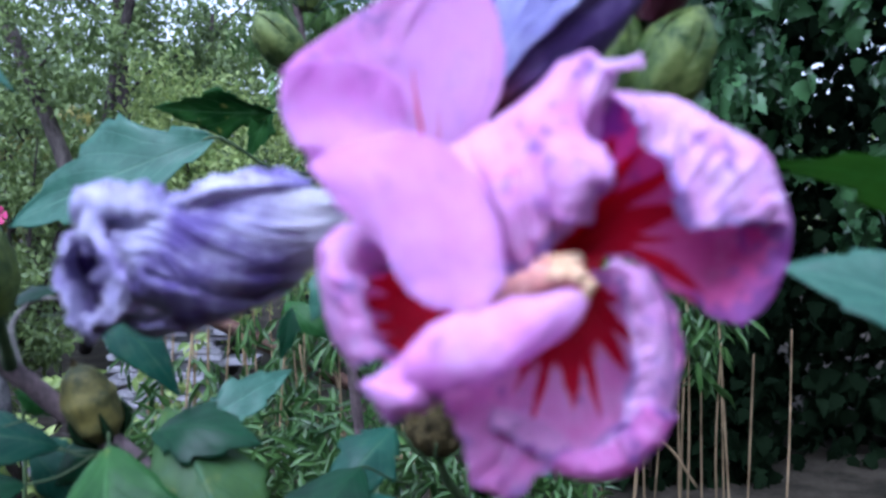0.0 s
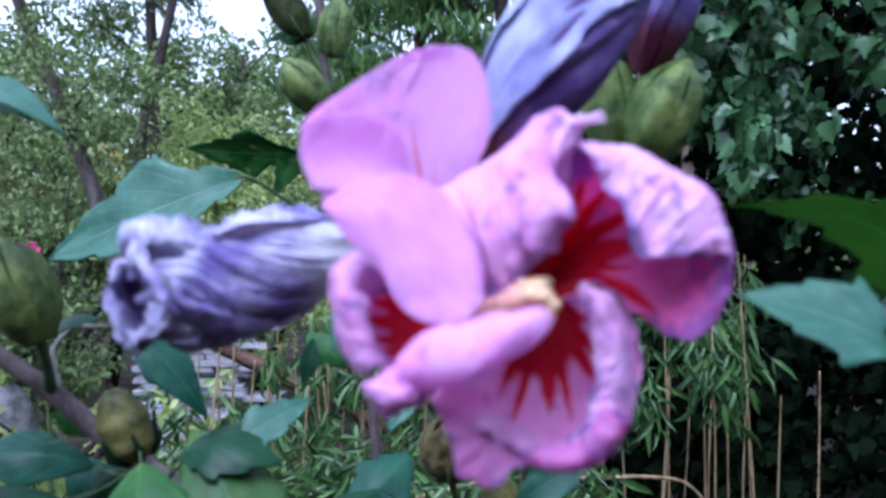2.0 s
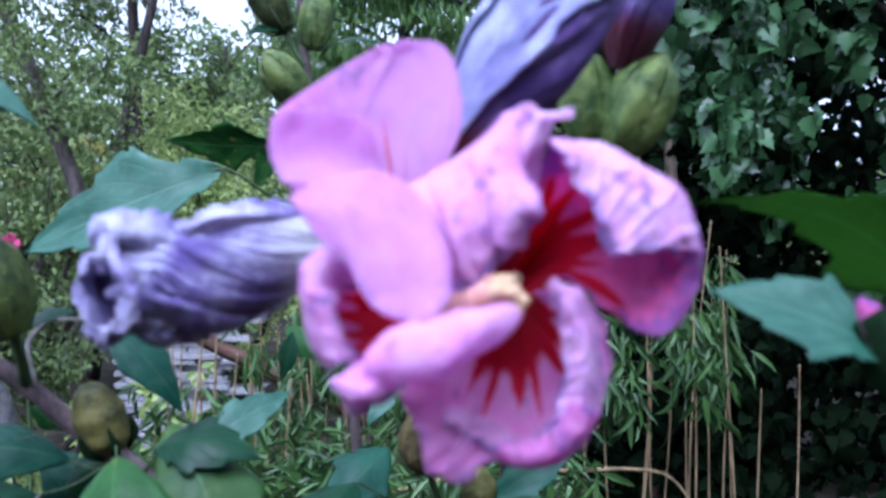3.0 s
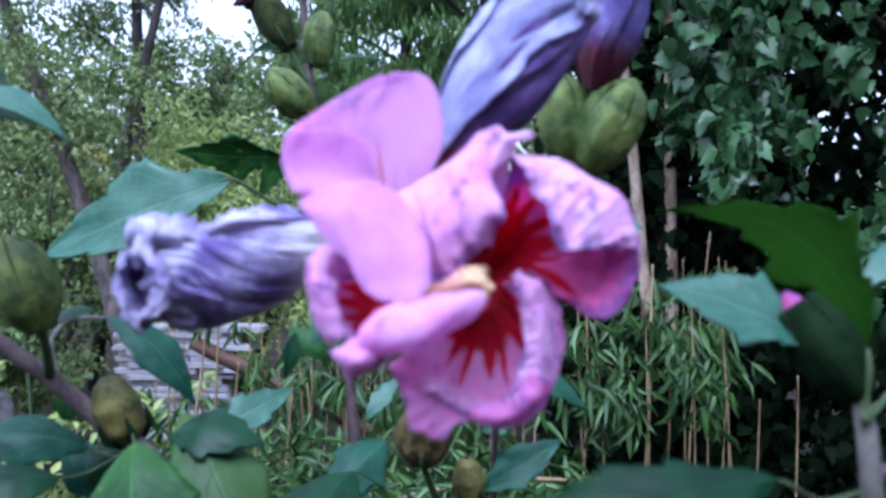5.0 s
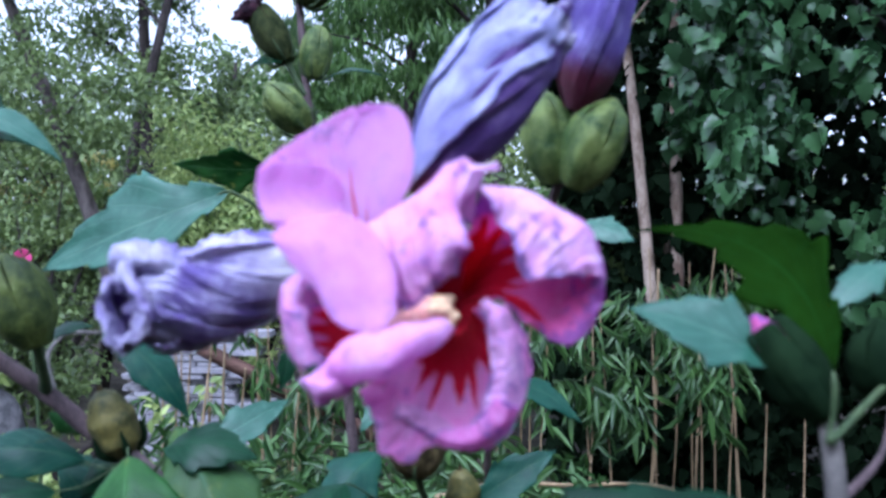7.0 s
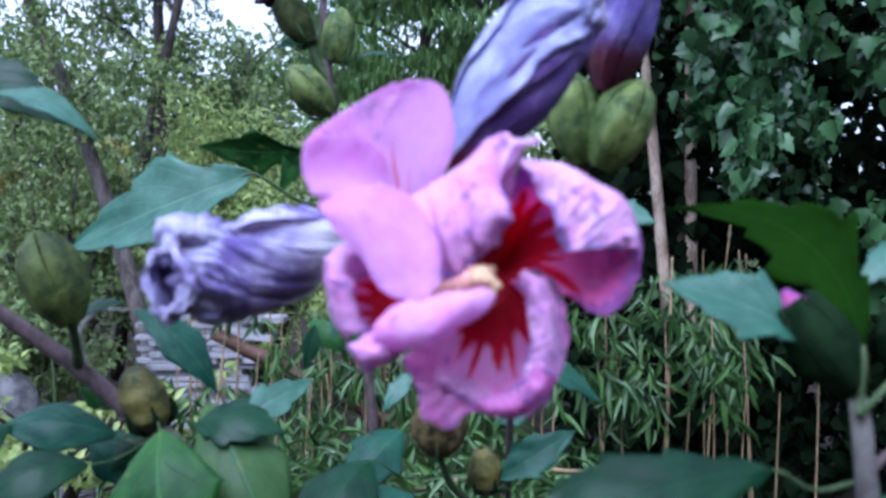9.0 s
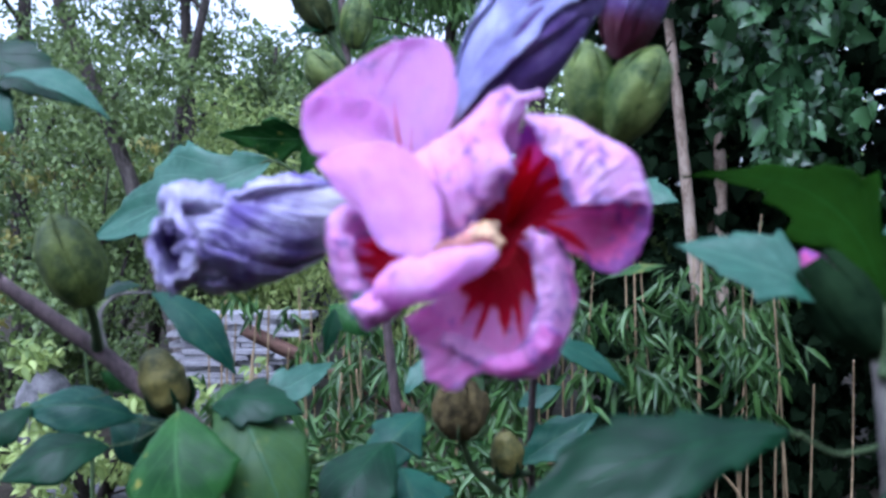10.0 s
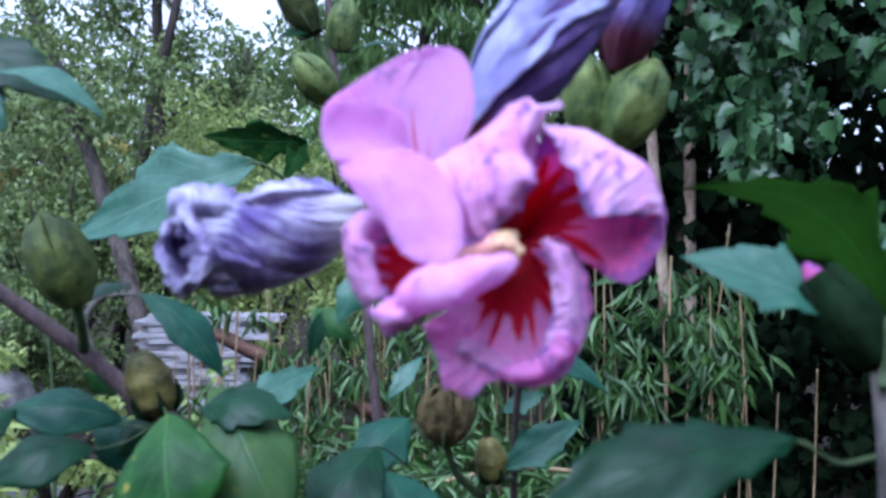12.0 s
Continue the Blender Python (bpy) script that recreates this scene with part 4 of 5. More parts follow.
# the side petal with the crimson rays, its rim rolled towards the front
side_petal = petal("petal", [
    [(0.6, 14.0, 4.6), (1.7, 7.1, 13.1), (3.6, 3.2, 20.6)],
    [(0.9, 14.0, 4.6), (5.0, 9.1, 12.8), (9.4, 3.3, 20.3)],
    [(1.4, 15.0, 4.1), (6.5, 10.1, 11.4), (14.1, 3.2, 18.0)],
    [(1.4, 15.0, 3.8), (7.9, 10.1, 9.6), (19.3, 3.2, 14.9)],
    [(1.4, 15.0, 3.4), (8.4, 9.1, 7.2), (21.6, 3.2, 9.6)],
    [(1.4, 15.0, 3.1), (8.2, 8.1, 4.8), (21.5, 2.1, 3.1)],
    [(1.4, 15.0, 2.7), (7.5, 8.0, 3.6), (16.9, 1.0, -3.3)],
    [(1.0, 15.0, 2.3), (4.9, 9.0, 3.3), (12.0, 2.0, -0.8)]], petal_heart, rows=90, cols=70, wave=1.0, size=9, edge=1.2, seed=8, folds=10, pleat=0.7, label="rosy side petal with crimson rays and a violet edge")
sheet("rolled_rim", [
    [(3.7, 3.2, 20.8), (3.8, 0.2, 20.8), (4.0, -0.8, 19.7)],
    [(9.3, 2.8, 20.4), (7.7, -1.3, 19.0), (5.8, -2.8, 16.1)],
    [(14.0, 2.7, 18.1), (11.7, -1.8, 16.2), (8.4, -4.4, 11.8)],
    [(19.2, 2.7, 15.0), (15.6, -1.8, 12.7), (9.6, -4.4, 7.8)],
    [(21.1, 2.7, 11.2), (17.7, -1.8, 10.2), (14.1, -3.9, 7.4)],
    [(22.0, 2.6, 7.0), (20.7, 0.1, 7.6), (19.4, -0.9, 7.4)]], petal_rim, side_petal, rows=170, cols=70, wave=1.5, size=5, edge=1.2, seed=9, folds=12, pleat=1.2, origin=HEART)
# the lower petal, its rim rolled up along one side
lower = petal("petal", [
    [(-3.3, 9.9, -1.5), (-9.0, 1.9, -6.4), (-14.0, -2.2, -9.1)],
    [(-2.2, 10.9, -2.0), (-7.0, 3.8, -9.4), (-11.8, -0.2, -13.6)],
    [(-1.5, 10.9, -2.3), (-5.4, 4.8, -11.6), (-11.1, -3.3, -16.5)],
    [(-0.7, 11.9, -2.4), (-3.0, 5.8, -11.8), (-7.3, -3.3, -18.1)],
    [(-0.0, 11.9, -2.4), (-0.2, 6.8, -12.0), (-2.8, -1.2, -16.3)],
    [(0.7, 11.9, -2.1), (2.5, 6.8, -11.4), (2.6, -0.2, -17.6)],
    [(1.4, 12.0, -1.4), (5.3, 6.9, -8.7), (7.6, 0.8, -15.0)],
    [(2.1, 12.0, -0.3), (6.6, 6.9, -5.3), (10.0, 1.9, -7.8)],
    [(2.5, 12.0, 0.7), (5.3, 7.0, -1.2), (9.1, 2.0, -0.7)],
    [(2.1, 12.0, 1.5), (3.8, 8.0, 2.1), (6.9, 4.0, 2.7)]], petal_lower, rows=110, cols=70, wave=1.0, size=8, edge=1.1, seed=10, folds=12, pleat=1.3, label="lower pink petal with crimson rays and a crumpled lobe")
sheet("rolled_rim", [
    [(4.4, 5.0, 3.9), (3.5, 2.0, 3.9), (3.3, 4.0, 3.3)],
    [(7.8, 2.0, 2.0), (5.6, -2.0, 1.9), (3.7, -1.5, 0.0)],
    [(9.9, 2.0, -3.9), (7.3, -2.5, -3.6), (4.8, -2.6, -5.7)],
    [(10.2, 1.9, -9.1), (7.3, -2.6, -8.8), (4.1, -2.6, -9.7)],
    [(8.5, 0.8, -13.7), (5.7, -3.2, -12.7), (2.7, -2.2, -12.9)],
    [(4.4, 0.8, -17.2), (2.3, -3.2, -15.7), (-0.5, -0.2, -15.9)],
    [(-1.4, 0.7, -17.9), (-2.1, -1.2, -16.7), (-2.4, -0.2, -16.4)]], petal_rim, lower, rows=170, cols=60, wave=1.1, size=4.5, edge=0.8, seed=11, folds=13, pleat=1.0, origin=HEART)
sheet("folded_tip", [
    [(-3.3, -2.2, -16.0), (-3.2, -3.2, -15.2), (-2.6, -2.2, -14.9)],
    [(-0.5, -3.2, -17.0), (-0.3, -4.2, -15.8), (0.4, -3.2, -14.9)],
    [(2.9, -3.2, -16.9), (2.5, -4.7, -15.5), (2.2, -3.7, -14.2)],
    [(5.9, -3.2, -15.0), (4.8, -4.7, -13.8), (3.6, -3.7, -12.6)],
    [(8.9, -2.1, -11.1), (7.4, -4.6, -10.5), (5.6, -3.6, -9.9)]], petal_magenta, lower, rows=90, cols=50, wave=1.2, size=3, edge=0.9, seed=18, folds=8, pleat=0.9, origin=HEART)
sheet("dried_patch", [
    [(-8.6, 2.0, -11.1), (-8.5, 1.0, -11.7), (-8.3, -0.2, -12.5)],
    [(-5.9, 3.4, -12.2), (-5.8, 2.2, -13.1), (-5.9, 0.6, -14.3)],
    [(-3.1, 4.0, -13.5), (-3.2, 2.2, -14.3), (-3.5, -0.0, -15.3)],
    [(-0.6, 2.4, -14.7), (-0.8, 1.2, -15.2), (-1.3, -0.2, -15.7)]], petal_dried, lower, rows=70, cols=46, wave=1.2, size=1.8, edge=0.9, seed=19, folds=9, pleat=0.9, origin=HEART)
# the petal at the side whose edge is rolled into a fat scroll across the front
cup = petal("petal", [
    [(-11.8, 13.9, 0.3), (-17.1, 7.9, 2.2), (-19.3, 2.0, 6.7)],
    [(-11.1, 13.9, -1.2), (-17.1, 7.9, 0.9), (-22.5, 0.9, 2.9)],
    [(-10.4, 13.9, -2.6), (-16.5, 7.9, -1.9), (-23.0, 0.9, -0.3)],
    [(-9.6, 12.9, -3.2), (-15.7, 5.9, -4.3), (-22.2, 0.3, -3.5)],
    [(-8.9, 11.9, -3.8), (-14.3, 3.9, -5.4), (-17.7, -2.2, -6.3)]], petal_cup, rows=50, cols=40, wave=0.5, size=7, edge=0.4, seed=12, folds=7, pleat=0.5, label="short petal with a crimson inside and a rolled edge")
sheet("rolled_rim", [
    [(-18.8, 3.0, 6.4), (-19.0, -1.0, 5.4), (-18.7, 2.9, 3.6)],
    [(-22.5, 2.0, 7.5), (-22.2, -3.0, 5.6), (-21.0, 0.9, 3.1)],
    [(-25.9, 2.9, 5.3), (-23.7, -3.1, 3.1), (-21.3, -3.1, 1.5)],
    [(-25.7, 2.9, 0.7), (-23.0, -3.6, 0.1), (-20.9, -3.1, -0.8)],
    [(-24.6, 1.8, -3.7), (-22.1, -3.7, -3.3), (-20.3, -3.1, -3.2)],
    [(-22.4, 0.8, -6.8), (-20.9, -4.2, -5.3), (-18.7, -1.2, -5.1)]], petal_crumpled, cup, rows=90, cols=50, wave=1.3, size=6, edge=0.6, seed=13, folds=8, pleat=1.1, origin=HEART)


def scroll(name, spine, radii, mat, parent, seed, wave=0.36):
    """A petal edge rolled into a tube that overlaps itself."""
    g = tube_grid(spine, radii, 40, 54, lambda a, s: (1.0 + 0.16 * a / (2 * math.pi)) * (1 + 0.06 * math.sin(3 * a + 9 * s)))
    mid = g.mean(1, keepdims=True)
    for i in range(54):
        for k in range(40):
            g[i, k] += (g[i, k] - mid[i, 0]) * wave * crumple(g[i, k], seed, 5.0)
    uv = [(k / 40, 0.2 + 0.6 * i / 53) for i in range(54) for k in range(40)]
    me = mesh_of(name, g.reshape(-1, 3) * 0.001, grid_faces(54, 40, True) + [tuple(range(40)), tuple(range(53 * 40, 54 * 40))], uv)
    ob = part(name, me, mat, None)
    ob.location = HEART
    bpy.context.view_layer.update()
    ob.parent, ob.matrix_parent_inverse = parent, parent.matrix_world.inverted()
    return ob


scroll("scrolled_edge", [(-0.7, -6.0, 0.7), (-2.9, -8.0, 0.0), (-6.2, -10.1, -1.1), (-10.2, -11.1, -3.0), (-13.6, -11.1, -3.7), (-15.3, -11.1, -4.7), (-16.6, -10.2, -5.9)],
       [0.5, 1.6, 2.2, 2.65, 2.8, 2.3, 1.2], petal_scroll, cup, 14)
sheet("scrolled_edge", [
    [(-16.6, -9.1, -3.1), (-18.9, -9.2, -4.5), (-21.1, -8.2, -5.2)],
    [(-15.0, -11.1, -4.7), (-17.9, -13.2, -6.1), (-21.6, -10.2, -6.2)],
    [(-14.3, -11.2, -6.0), (-16.7, -13.2, -7.8), (-19.8, -10.2, -9.3)],
    [(-13.9, -10.2, -7.0), (-15.2, -10.2, -8.2), (-17.6, -9.2, -10.1)]], petal_scroll, cup, rows=60, cols=60, wave=1.4, size=4.5, edge=0.9, seed=17, folds=5, pleat=0.8, origin=HEART)
# the throat, a crimson funnel narrowing to the calyx
funnel = [[(6.4, 17.1, 5.9), (-1.4, 17.1, 11.9), (-11.8, 17.0, 3.0), (-6.7, 16.9, -7.4), (3.4, 16.9, -4.5)][k % 5] for k in range(6)]
rings = np.array([spline(funnel, 33)[:32] * (1 - q) + np.array((-3.4, 30.0, -0.8)) * q for q in (0.0, 0.25, 0.5, 0.7, 0.85, 0.93)])
throat_mesh = mesh_of("throat", rings.reshape(-1, 3) * 0.001, grid_faces(6, 32, True) + [tuple(range(160, 192))])
throat = part("throat", throat_mesh, throat_red, None, "deep crimson throat of the flower")
throat.location = HEART
bpy.context.view_layer.update()
throat.parent, throat.matrix_parent_inverse = flower, flower.matrix_world.inverted()


def at_mm(p):
    return Vector(HEART) + Vector(p) * 0.001


# the column with its pollen and the cream stigma
column = tube("column", [at_mm((-10.0, 4.9, -1.0)), at_mm((-6.8, -0.0, 0.9)), at_mm((-4.1, -3.0, 2.2)), at_mm((-1.5, -5.0, 3.0))], [0.0018, 0.0019, 0.0016, 0.0011], pollen_salmon, flower, 14, 24, None, 0.5, 0.002, 15, "salmon stamen column with a cream tip")
rng = random.Random(16)
for k in range(70):
    s = rng.random()
    c = Vector(spline([(-9.0, 2.9, -0.5), (-6.8, -0.0, 0.9), (-4.1, -3.0, 2.2), (-2.7, -5.0, 2.7)], 40)[int(s * 39)])
    a = rng.uniform(0, 2 * math.pi)
    c += Vector((0.2 * math.cos(a), math.cos(a), math.sin(a))) * rng.uniform(1.5, 2.2)
    blob("anther", at_mm(c), rng.uniform(0.00030, 0.00055), pollen_salmon if s < 0.75 else stigma_cream, column, (1, 1, 0.8), 0.3, k)
for p, r in (((-2.3, -6.0, 3.8), 0.00115), ((-3.3, -7.0, 3.0), 0.00095), ((-1.6, -7.0, 2.9), 0.0010), ((-0.6, -7.0, 2.0), 0.0008), ((-1.0, -7.0, 1.1), 0.0006), ((-1.1, -4.0, 4.2), 0.0007)):
    blob("stigma", at_mm(p), r, stigma_cream, column, (1.1, 1, 0.9), 0.25, 3)


# ---- the withered blooms ----
def withered_bloom(base, way, length, radii, mat, label, seed, turns=1.1, lip=0.5, calyx=True, bend=None, group="withered blooms", second=None, phase=0.0):
    """A spent bloom: three papery petals wrapped round each other in a twisted roll with a ruffled, open end. way: points its axis passes."""
    top = thing("withered_flower", base, label, "withered flower", group)
    spine = [Vector(base)] + [Vector(p) for p in way]
    steps, around = 96, 64
    c = spline(spine, steps)
    r = spline(np.asarray(radii, float), steps)
    t = np.gradient(c, axis=0)
    t /= np.linalg.norm(t, axis=1, keepdims=True)
    for wrap in range(4):
        side = np.cross(t[0], (0.31, -0.2, 0.93))
        verts, uv = [], []
        start, span = phase + wrap * 1.62, 2.7
        for i in range(steps):
            side = side - t[i] * (side @ t[i])
            side /= np.linalg.norm(side)
            up = np.cross(t[i], side)
            s = i / (steps - 1)
            for k in range(around):
                f = k / (around - 1)
                b = start + span * f + (f - 0.5) * 0.16 * noise.noise(Vector((s * 17.0, f * 2.0, seed + wrap)))
                a = b + turns * s * 2.2 + 0.25 * noise.noise(Vector((s * 4, wrap * 2.0, seed)))
                ruff = max(0.0, (s - 0.70) / 0.30)
                long = noise.noise(Vector((math.cos(b) * 1.5 + wrap * 3.0, math.sin(b) * 1.5, s * 1.6 + seed * 4.0)))
                fine = noise.noise(Vector((math.cos(b) * 4.2, math.sin(b) * 4.2 + wrap * 2.0, s * 3.2 + seed)))
                crease = 0.11 * ridge(long) + (0.05 + 0.05 * s) * ridge(fine) + (0.03 + 0.30 * ruff) * crumple((math.cos(b) * 2.4, math.sin(b) * 2.4, s * 9 + wrap), seed + 1, 1.0)
                curl = lip * ruff * ruff * (0.35 + 0.9 * noise.noise(Vector((a * 1.3, seed, wrap))))
                ramp = 0.80 + 0.24 * f
                rad = r[i] * (ramp + crease + curl)
                slip = (0.13 * noise.noise(Vector((a * 1.6, seed * 2.0, wrap + 0.5)))) * ruff * length
                p = c[i] + rad * (math.cos(a) * side + math.sin(a) * up) + t[i] * slip
                verts.append(p - np.asarray(base))
                uv.append((f, s))
        me = mesh_of("wrapped_petal", verts, grid_faces(steps, around), uv)
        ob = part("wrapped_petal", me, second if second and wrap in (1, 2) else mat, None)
        ob.location = base
        bpy.context.view_layer.update()
        ob.parent, ob.matrix_parent_inverse = top, top.matrix_world.inverted()
        solid = ob.modifiers.new("thickness", 'SOLIDIFY')
        solid.thickness, solid.offset = 0.0003, 0
    return top


spent = withered_bloom((-0.0227, 0.1688, 1.2498), [(-0.0299, 0.1637, 1.2461), (-0.0386, 0.1586, 1.2432), (-0.0448, 0.1556, 1.2416), (-0.0497, 0.1536, 1.2406)], 0.037, [0.0015, 0.0060, 0.0077, 0.0080, 0.0050], withered_lilac,
               "withered lilac hibiscus bloom rolled into a crinkled tube", 1, 1.3, 0.34)
# its open end: a pale curled lip before a dark slit, a loose outer lobe, a hollow lump above and a hanging flap below
sheet("curled_lip", [
    [(-55.4, 25.0, 8.1), (-55.9, 19.0, 9.5), (-60.3, 24.0, 8.2)],
    [(-53.5, 24.0, 3.4), (-53.4, 16.0, 5.3), (-60.2, 24.0, 5.2)],
    [(-53.1, 24.0, 0.0), (-50.9, 15.0, 2.4), (-59.3, 26.0, 1.5)],
    [(-53.5, 24.0, -4.5), (-50.9, 15.0, -1.8), (-58.5, 25.0, -2.9)],
    [(-56.7, 24.0, -6.4), (-54.6, 16.0, -4.0), (-59.5, 24.0, -3.4)]], withered_pale, spent, rows=100, cols=70, wave=3.4, size=4.2, edge=1.0, seed=21, origin=HEART, folds=8, pleat=1.5)
# added dark sheet that plugs the mouth, with the hollow's shade in its colour
sheet("mouth_plug", [
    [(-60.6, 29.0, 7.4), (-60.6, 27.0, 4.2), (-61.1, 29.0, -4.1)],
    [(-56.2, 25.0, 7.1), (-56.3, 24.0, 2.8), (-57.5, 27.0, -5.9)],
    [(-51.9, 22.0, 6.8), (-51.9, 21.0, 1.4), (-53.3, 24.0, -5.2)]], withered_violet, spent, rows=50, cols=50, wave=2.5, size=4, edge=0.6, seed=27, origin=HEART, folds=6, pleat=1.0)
sheet("ruffled_edge", [
    [(-59.8, 26.0, 6.7), (-60.1, 22.0, 5.3), (-61.6, 22.0, 2.9)],
    [(-59.8, 30.0, 0.8), (-59.6, 24.0, 0.0), (-61.0, 22.0, 0.2)],
    [(-57.9, 28.0, -4.0), (-57.7, 22.0, -4.5), (-58.3, 21.0, -3.2)],
    [(-55.9, 26.0, -6.0), (-56.0, 22.0, -5.8), (-56.7, 21.0, -5.5)]], withered_pale, spent, rows=60, cols=50, wave=4.2, size=4, edge=1.2, seed=22, origin=HEART, folds=7, pleat=1.2)
sheet("ruffled_edge", [
[(-61.4, 30.0, 6.6), (-60.3, 26.0, 9.1), (-60.2, 28.0, 10.9)],
    [(-57.0, 27.0, 6.0), (-55.2, 21.0, 9.5), (-56.5, 26.0, 11.9)],
    [(-53.0, 26.0, 5.7), (-51.5, 21.0, 9.1), (-53.1, 26.0, 11.3)],
    [(-48.5, 26.0, 6.0), (-48.1, 23.0, 8.7), (-49.6, 27.0, 10.3)]], withered_lilac, spent, rows=70, cols=60, wave=3.2, size=4.5, edge=1.2, seed=25, origin=HEART, folds=6, pleat=1.2)
sheet("ruffled_edge", [
    [(-53.9, 26.0, -3.0), (-53.0, 23.0, -5.4), (-52.7, 25.0, -7.5)],
    [(-49.8, 26.0, -3.2), (-49.0, 23.0, -5.8), (-50.0, 25.0, -7.9)],
    [(-47.2, 28.0, -3.8), (-46.2, 26.0, -5.6), (-47.0, 27.0, -7.2)],
    [(-44.3, 30.0, -3.2), (-44.4, 29.0, -5.2), (-44.2, 29.0, -6.5)]], withered_lilac, spent, rows=60, cols=40, wave=1.4, size=4, edge=1.0, seed=23, origin=HEART, folds=6, pleat=0.9)
sheet("loose_petal", [
    [(-31.2, 40.0, 10.4), (-31.1, 37.5, 12.3), (-33.7, 40.0, 14.5)],
    [(-36.1, 34.0, 10.0), (-35.9, 30.5, 12.4), (-39.7, 35.0, 14.6)],
    [(-41.6, 29.0, 9.3), (-41.7, 25.5, 11.8), (-44.2, 30.0, 13.6)],
    [(-45.6, 27.0, 8.0), (-46.3, 23.5, 10.2), (-48.6, 28.0, 10.8)]], withered_lilac, spent, rows=70, cols=40, wave=0.8, size=6, edge=0.9, seed=24, origin=HEART, folds=5, pleat=0.8, ragged=1.1)
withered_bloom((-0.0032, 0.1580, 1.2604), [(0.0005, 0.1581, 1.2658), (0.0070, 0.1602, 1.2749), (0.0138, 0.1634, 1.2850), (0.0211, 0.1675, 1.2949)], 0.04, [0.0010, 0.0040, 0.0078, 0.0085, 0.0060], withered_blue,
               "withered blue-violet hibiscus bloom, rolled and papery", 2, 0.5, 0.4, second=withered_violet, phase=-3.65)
withered_bloom((0.0375, 0.2240, 1.2865), [(0.0387, 0.2220, 1.2949), (0.0406, 0.2200, 1.3060), (0.0420, 0.2200, 1.3188), (0.0395, 0.2200, 1.3317)], 0.034, [0.0030, 0.0063, 0.0078, 0.0083, 0.0066], withered_indigo,
               "drooping violet spent bloom above a pair of buds", 3, 0.6, 0.3)


# ---- the shrub: stems, leaves and buds ----
shrub = thing("hibiscus_shrub", (0.06, 0.42, 0.0), "hibiscus shrub with toothed green leaves on woody stems", "shrub")


def stem(points, radii, mat=stem_bark, steps=40, name="stem"):
    return tube(name, points, radii, mat, shrub, 10, steps, None, 0.25, 0.006, 5)


heart_back = at_mm((-3.5, 28.0, -0.6))
stem([(0.0225, 0.3000, 1.2189), (0.0130, 0.2600, 1.2215), (0.0007, 0.1999, 1.2262), (-0.0006, 0.1849, 1.2330), heart_back], [0.0013, 0.0012, 0.0011, 0.0011, 0.0014], stem_green, 40)
stem([(0.0007, 0.1999, 1.2262), (-0.0049, 0.1899, 1.2352), (-0.0112, 0.1819, 1.2453), (-0.0211, 0.1708, 1.2501), (-0.0227, 0.1688, 1.2498)], [0.0018, 0.0015, 0.0014, 0.0013, 0.0012], stem_green)
stem([(-0.0006, 0.1849, 1.2330), (-0.0017, 0.1749, 1.2455), (-0.0024, 0.1649, 1.2565), (-0.0032, 0.1580, 1.2604)], [0.0018, 0.0014, 0.0012, 0.0010], stem_green)
stem([(0.08, 0.44, 0.0), (0.06, 0.42, 0.6), (0.0200, 0.3600, 1.1423), (0.0225, 0.3000, 1.2189), (0.0285, 0.2500, 1.2533), (0.0327, 0.2300, 1.2673), (0.0367, 0.2300, 1.2815), (0.0375, 0.2240, 1.2865)], [0.006, 0.004, 0.0014, 0.0013, 0.0013, 0.0012, 0.0012, 0.0014], stem_bark, 60)
stem([(0.02, 0.46, 0.0), (0.0, 0.47, 0.6), (-0.0433, 0.4599, 1.1124), (-0.0512, 0.4499, 1.2034), (-0.0600, 0.4499, 1.2766), (-0.0688, 0.4499, 1.3294), (-0.0748, 0.4599, 1.3821), (-0.0810, 0.4699, 1.4125)], [0.006, 0.004, 0.0026, 0.0022, 0.002, 0.002, 0.0018, 0.0015], stem_bark, 60)
stem([(0.03, 0.38, 0.0), (0.02, 0.33, 0.7), (-0.0614, 0.2785, 1.1384), (-0.0736, 0.2770, 1.1586), (-0.0986, 0.2829, 1.1816), (-0.1129, 0.2819, 1.1928), (-0.1249, 0.2799, 1.2038), (-0.1405, 0.2749, 1.2170), (-0.1538, 0.2699, 1.2290)], [0.008, 0.006, 0.0042, 0.0036, 0.0032, 0.003, 0.0027, 0.0025, 0.002], stem_bark, 70)
stem([(0.10, 0.36, 0.0), (0.09, 0.25, 0.7), (0.0718, 0.1500, 1.1904), (0.0683, 0.1450, 1.2085), (0.0680, 0.1460, 1.2167), (0.0675, 0.1470, 1.2218), (0.0678, 0.1490, 1.2236)], [0.007, 0.005, 0.0022, 0.0018, 0.0017, 0.0016, 0.0005], stem_pale, 50)
stem([(-0.1258, 0.2799, 1.2045), (-0.1216, 0.2679, 1.2152), (-0.1203, 0.2619, 1.2220)], [0.002, 0.0014, 0.0013], stem_green, 14)
stem([(-0.1240, 0.2799, 1.2045), (-0.1297, 0.2899, 1.2161), (-0.1268, 0.2949, 1.2213), (-0.1079, 0.2808, 1.2238)], [0.0014, 0.0008, 0.0007, 0.0005], stem_pale, 20)
stem([(0.0683, 0.1450, 1.2085), (0.0782, 0.1500, 1.2158), (0.0828, 0.1550, 1.2241)], [0.0008, 0.0006, 0.0006], stem_bark, 20)
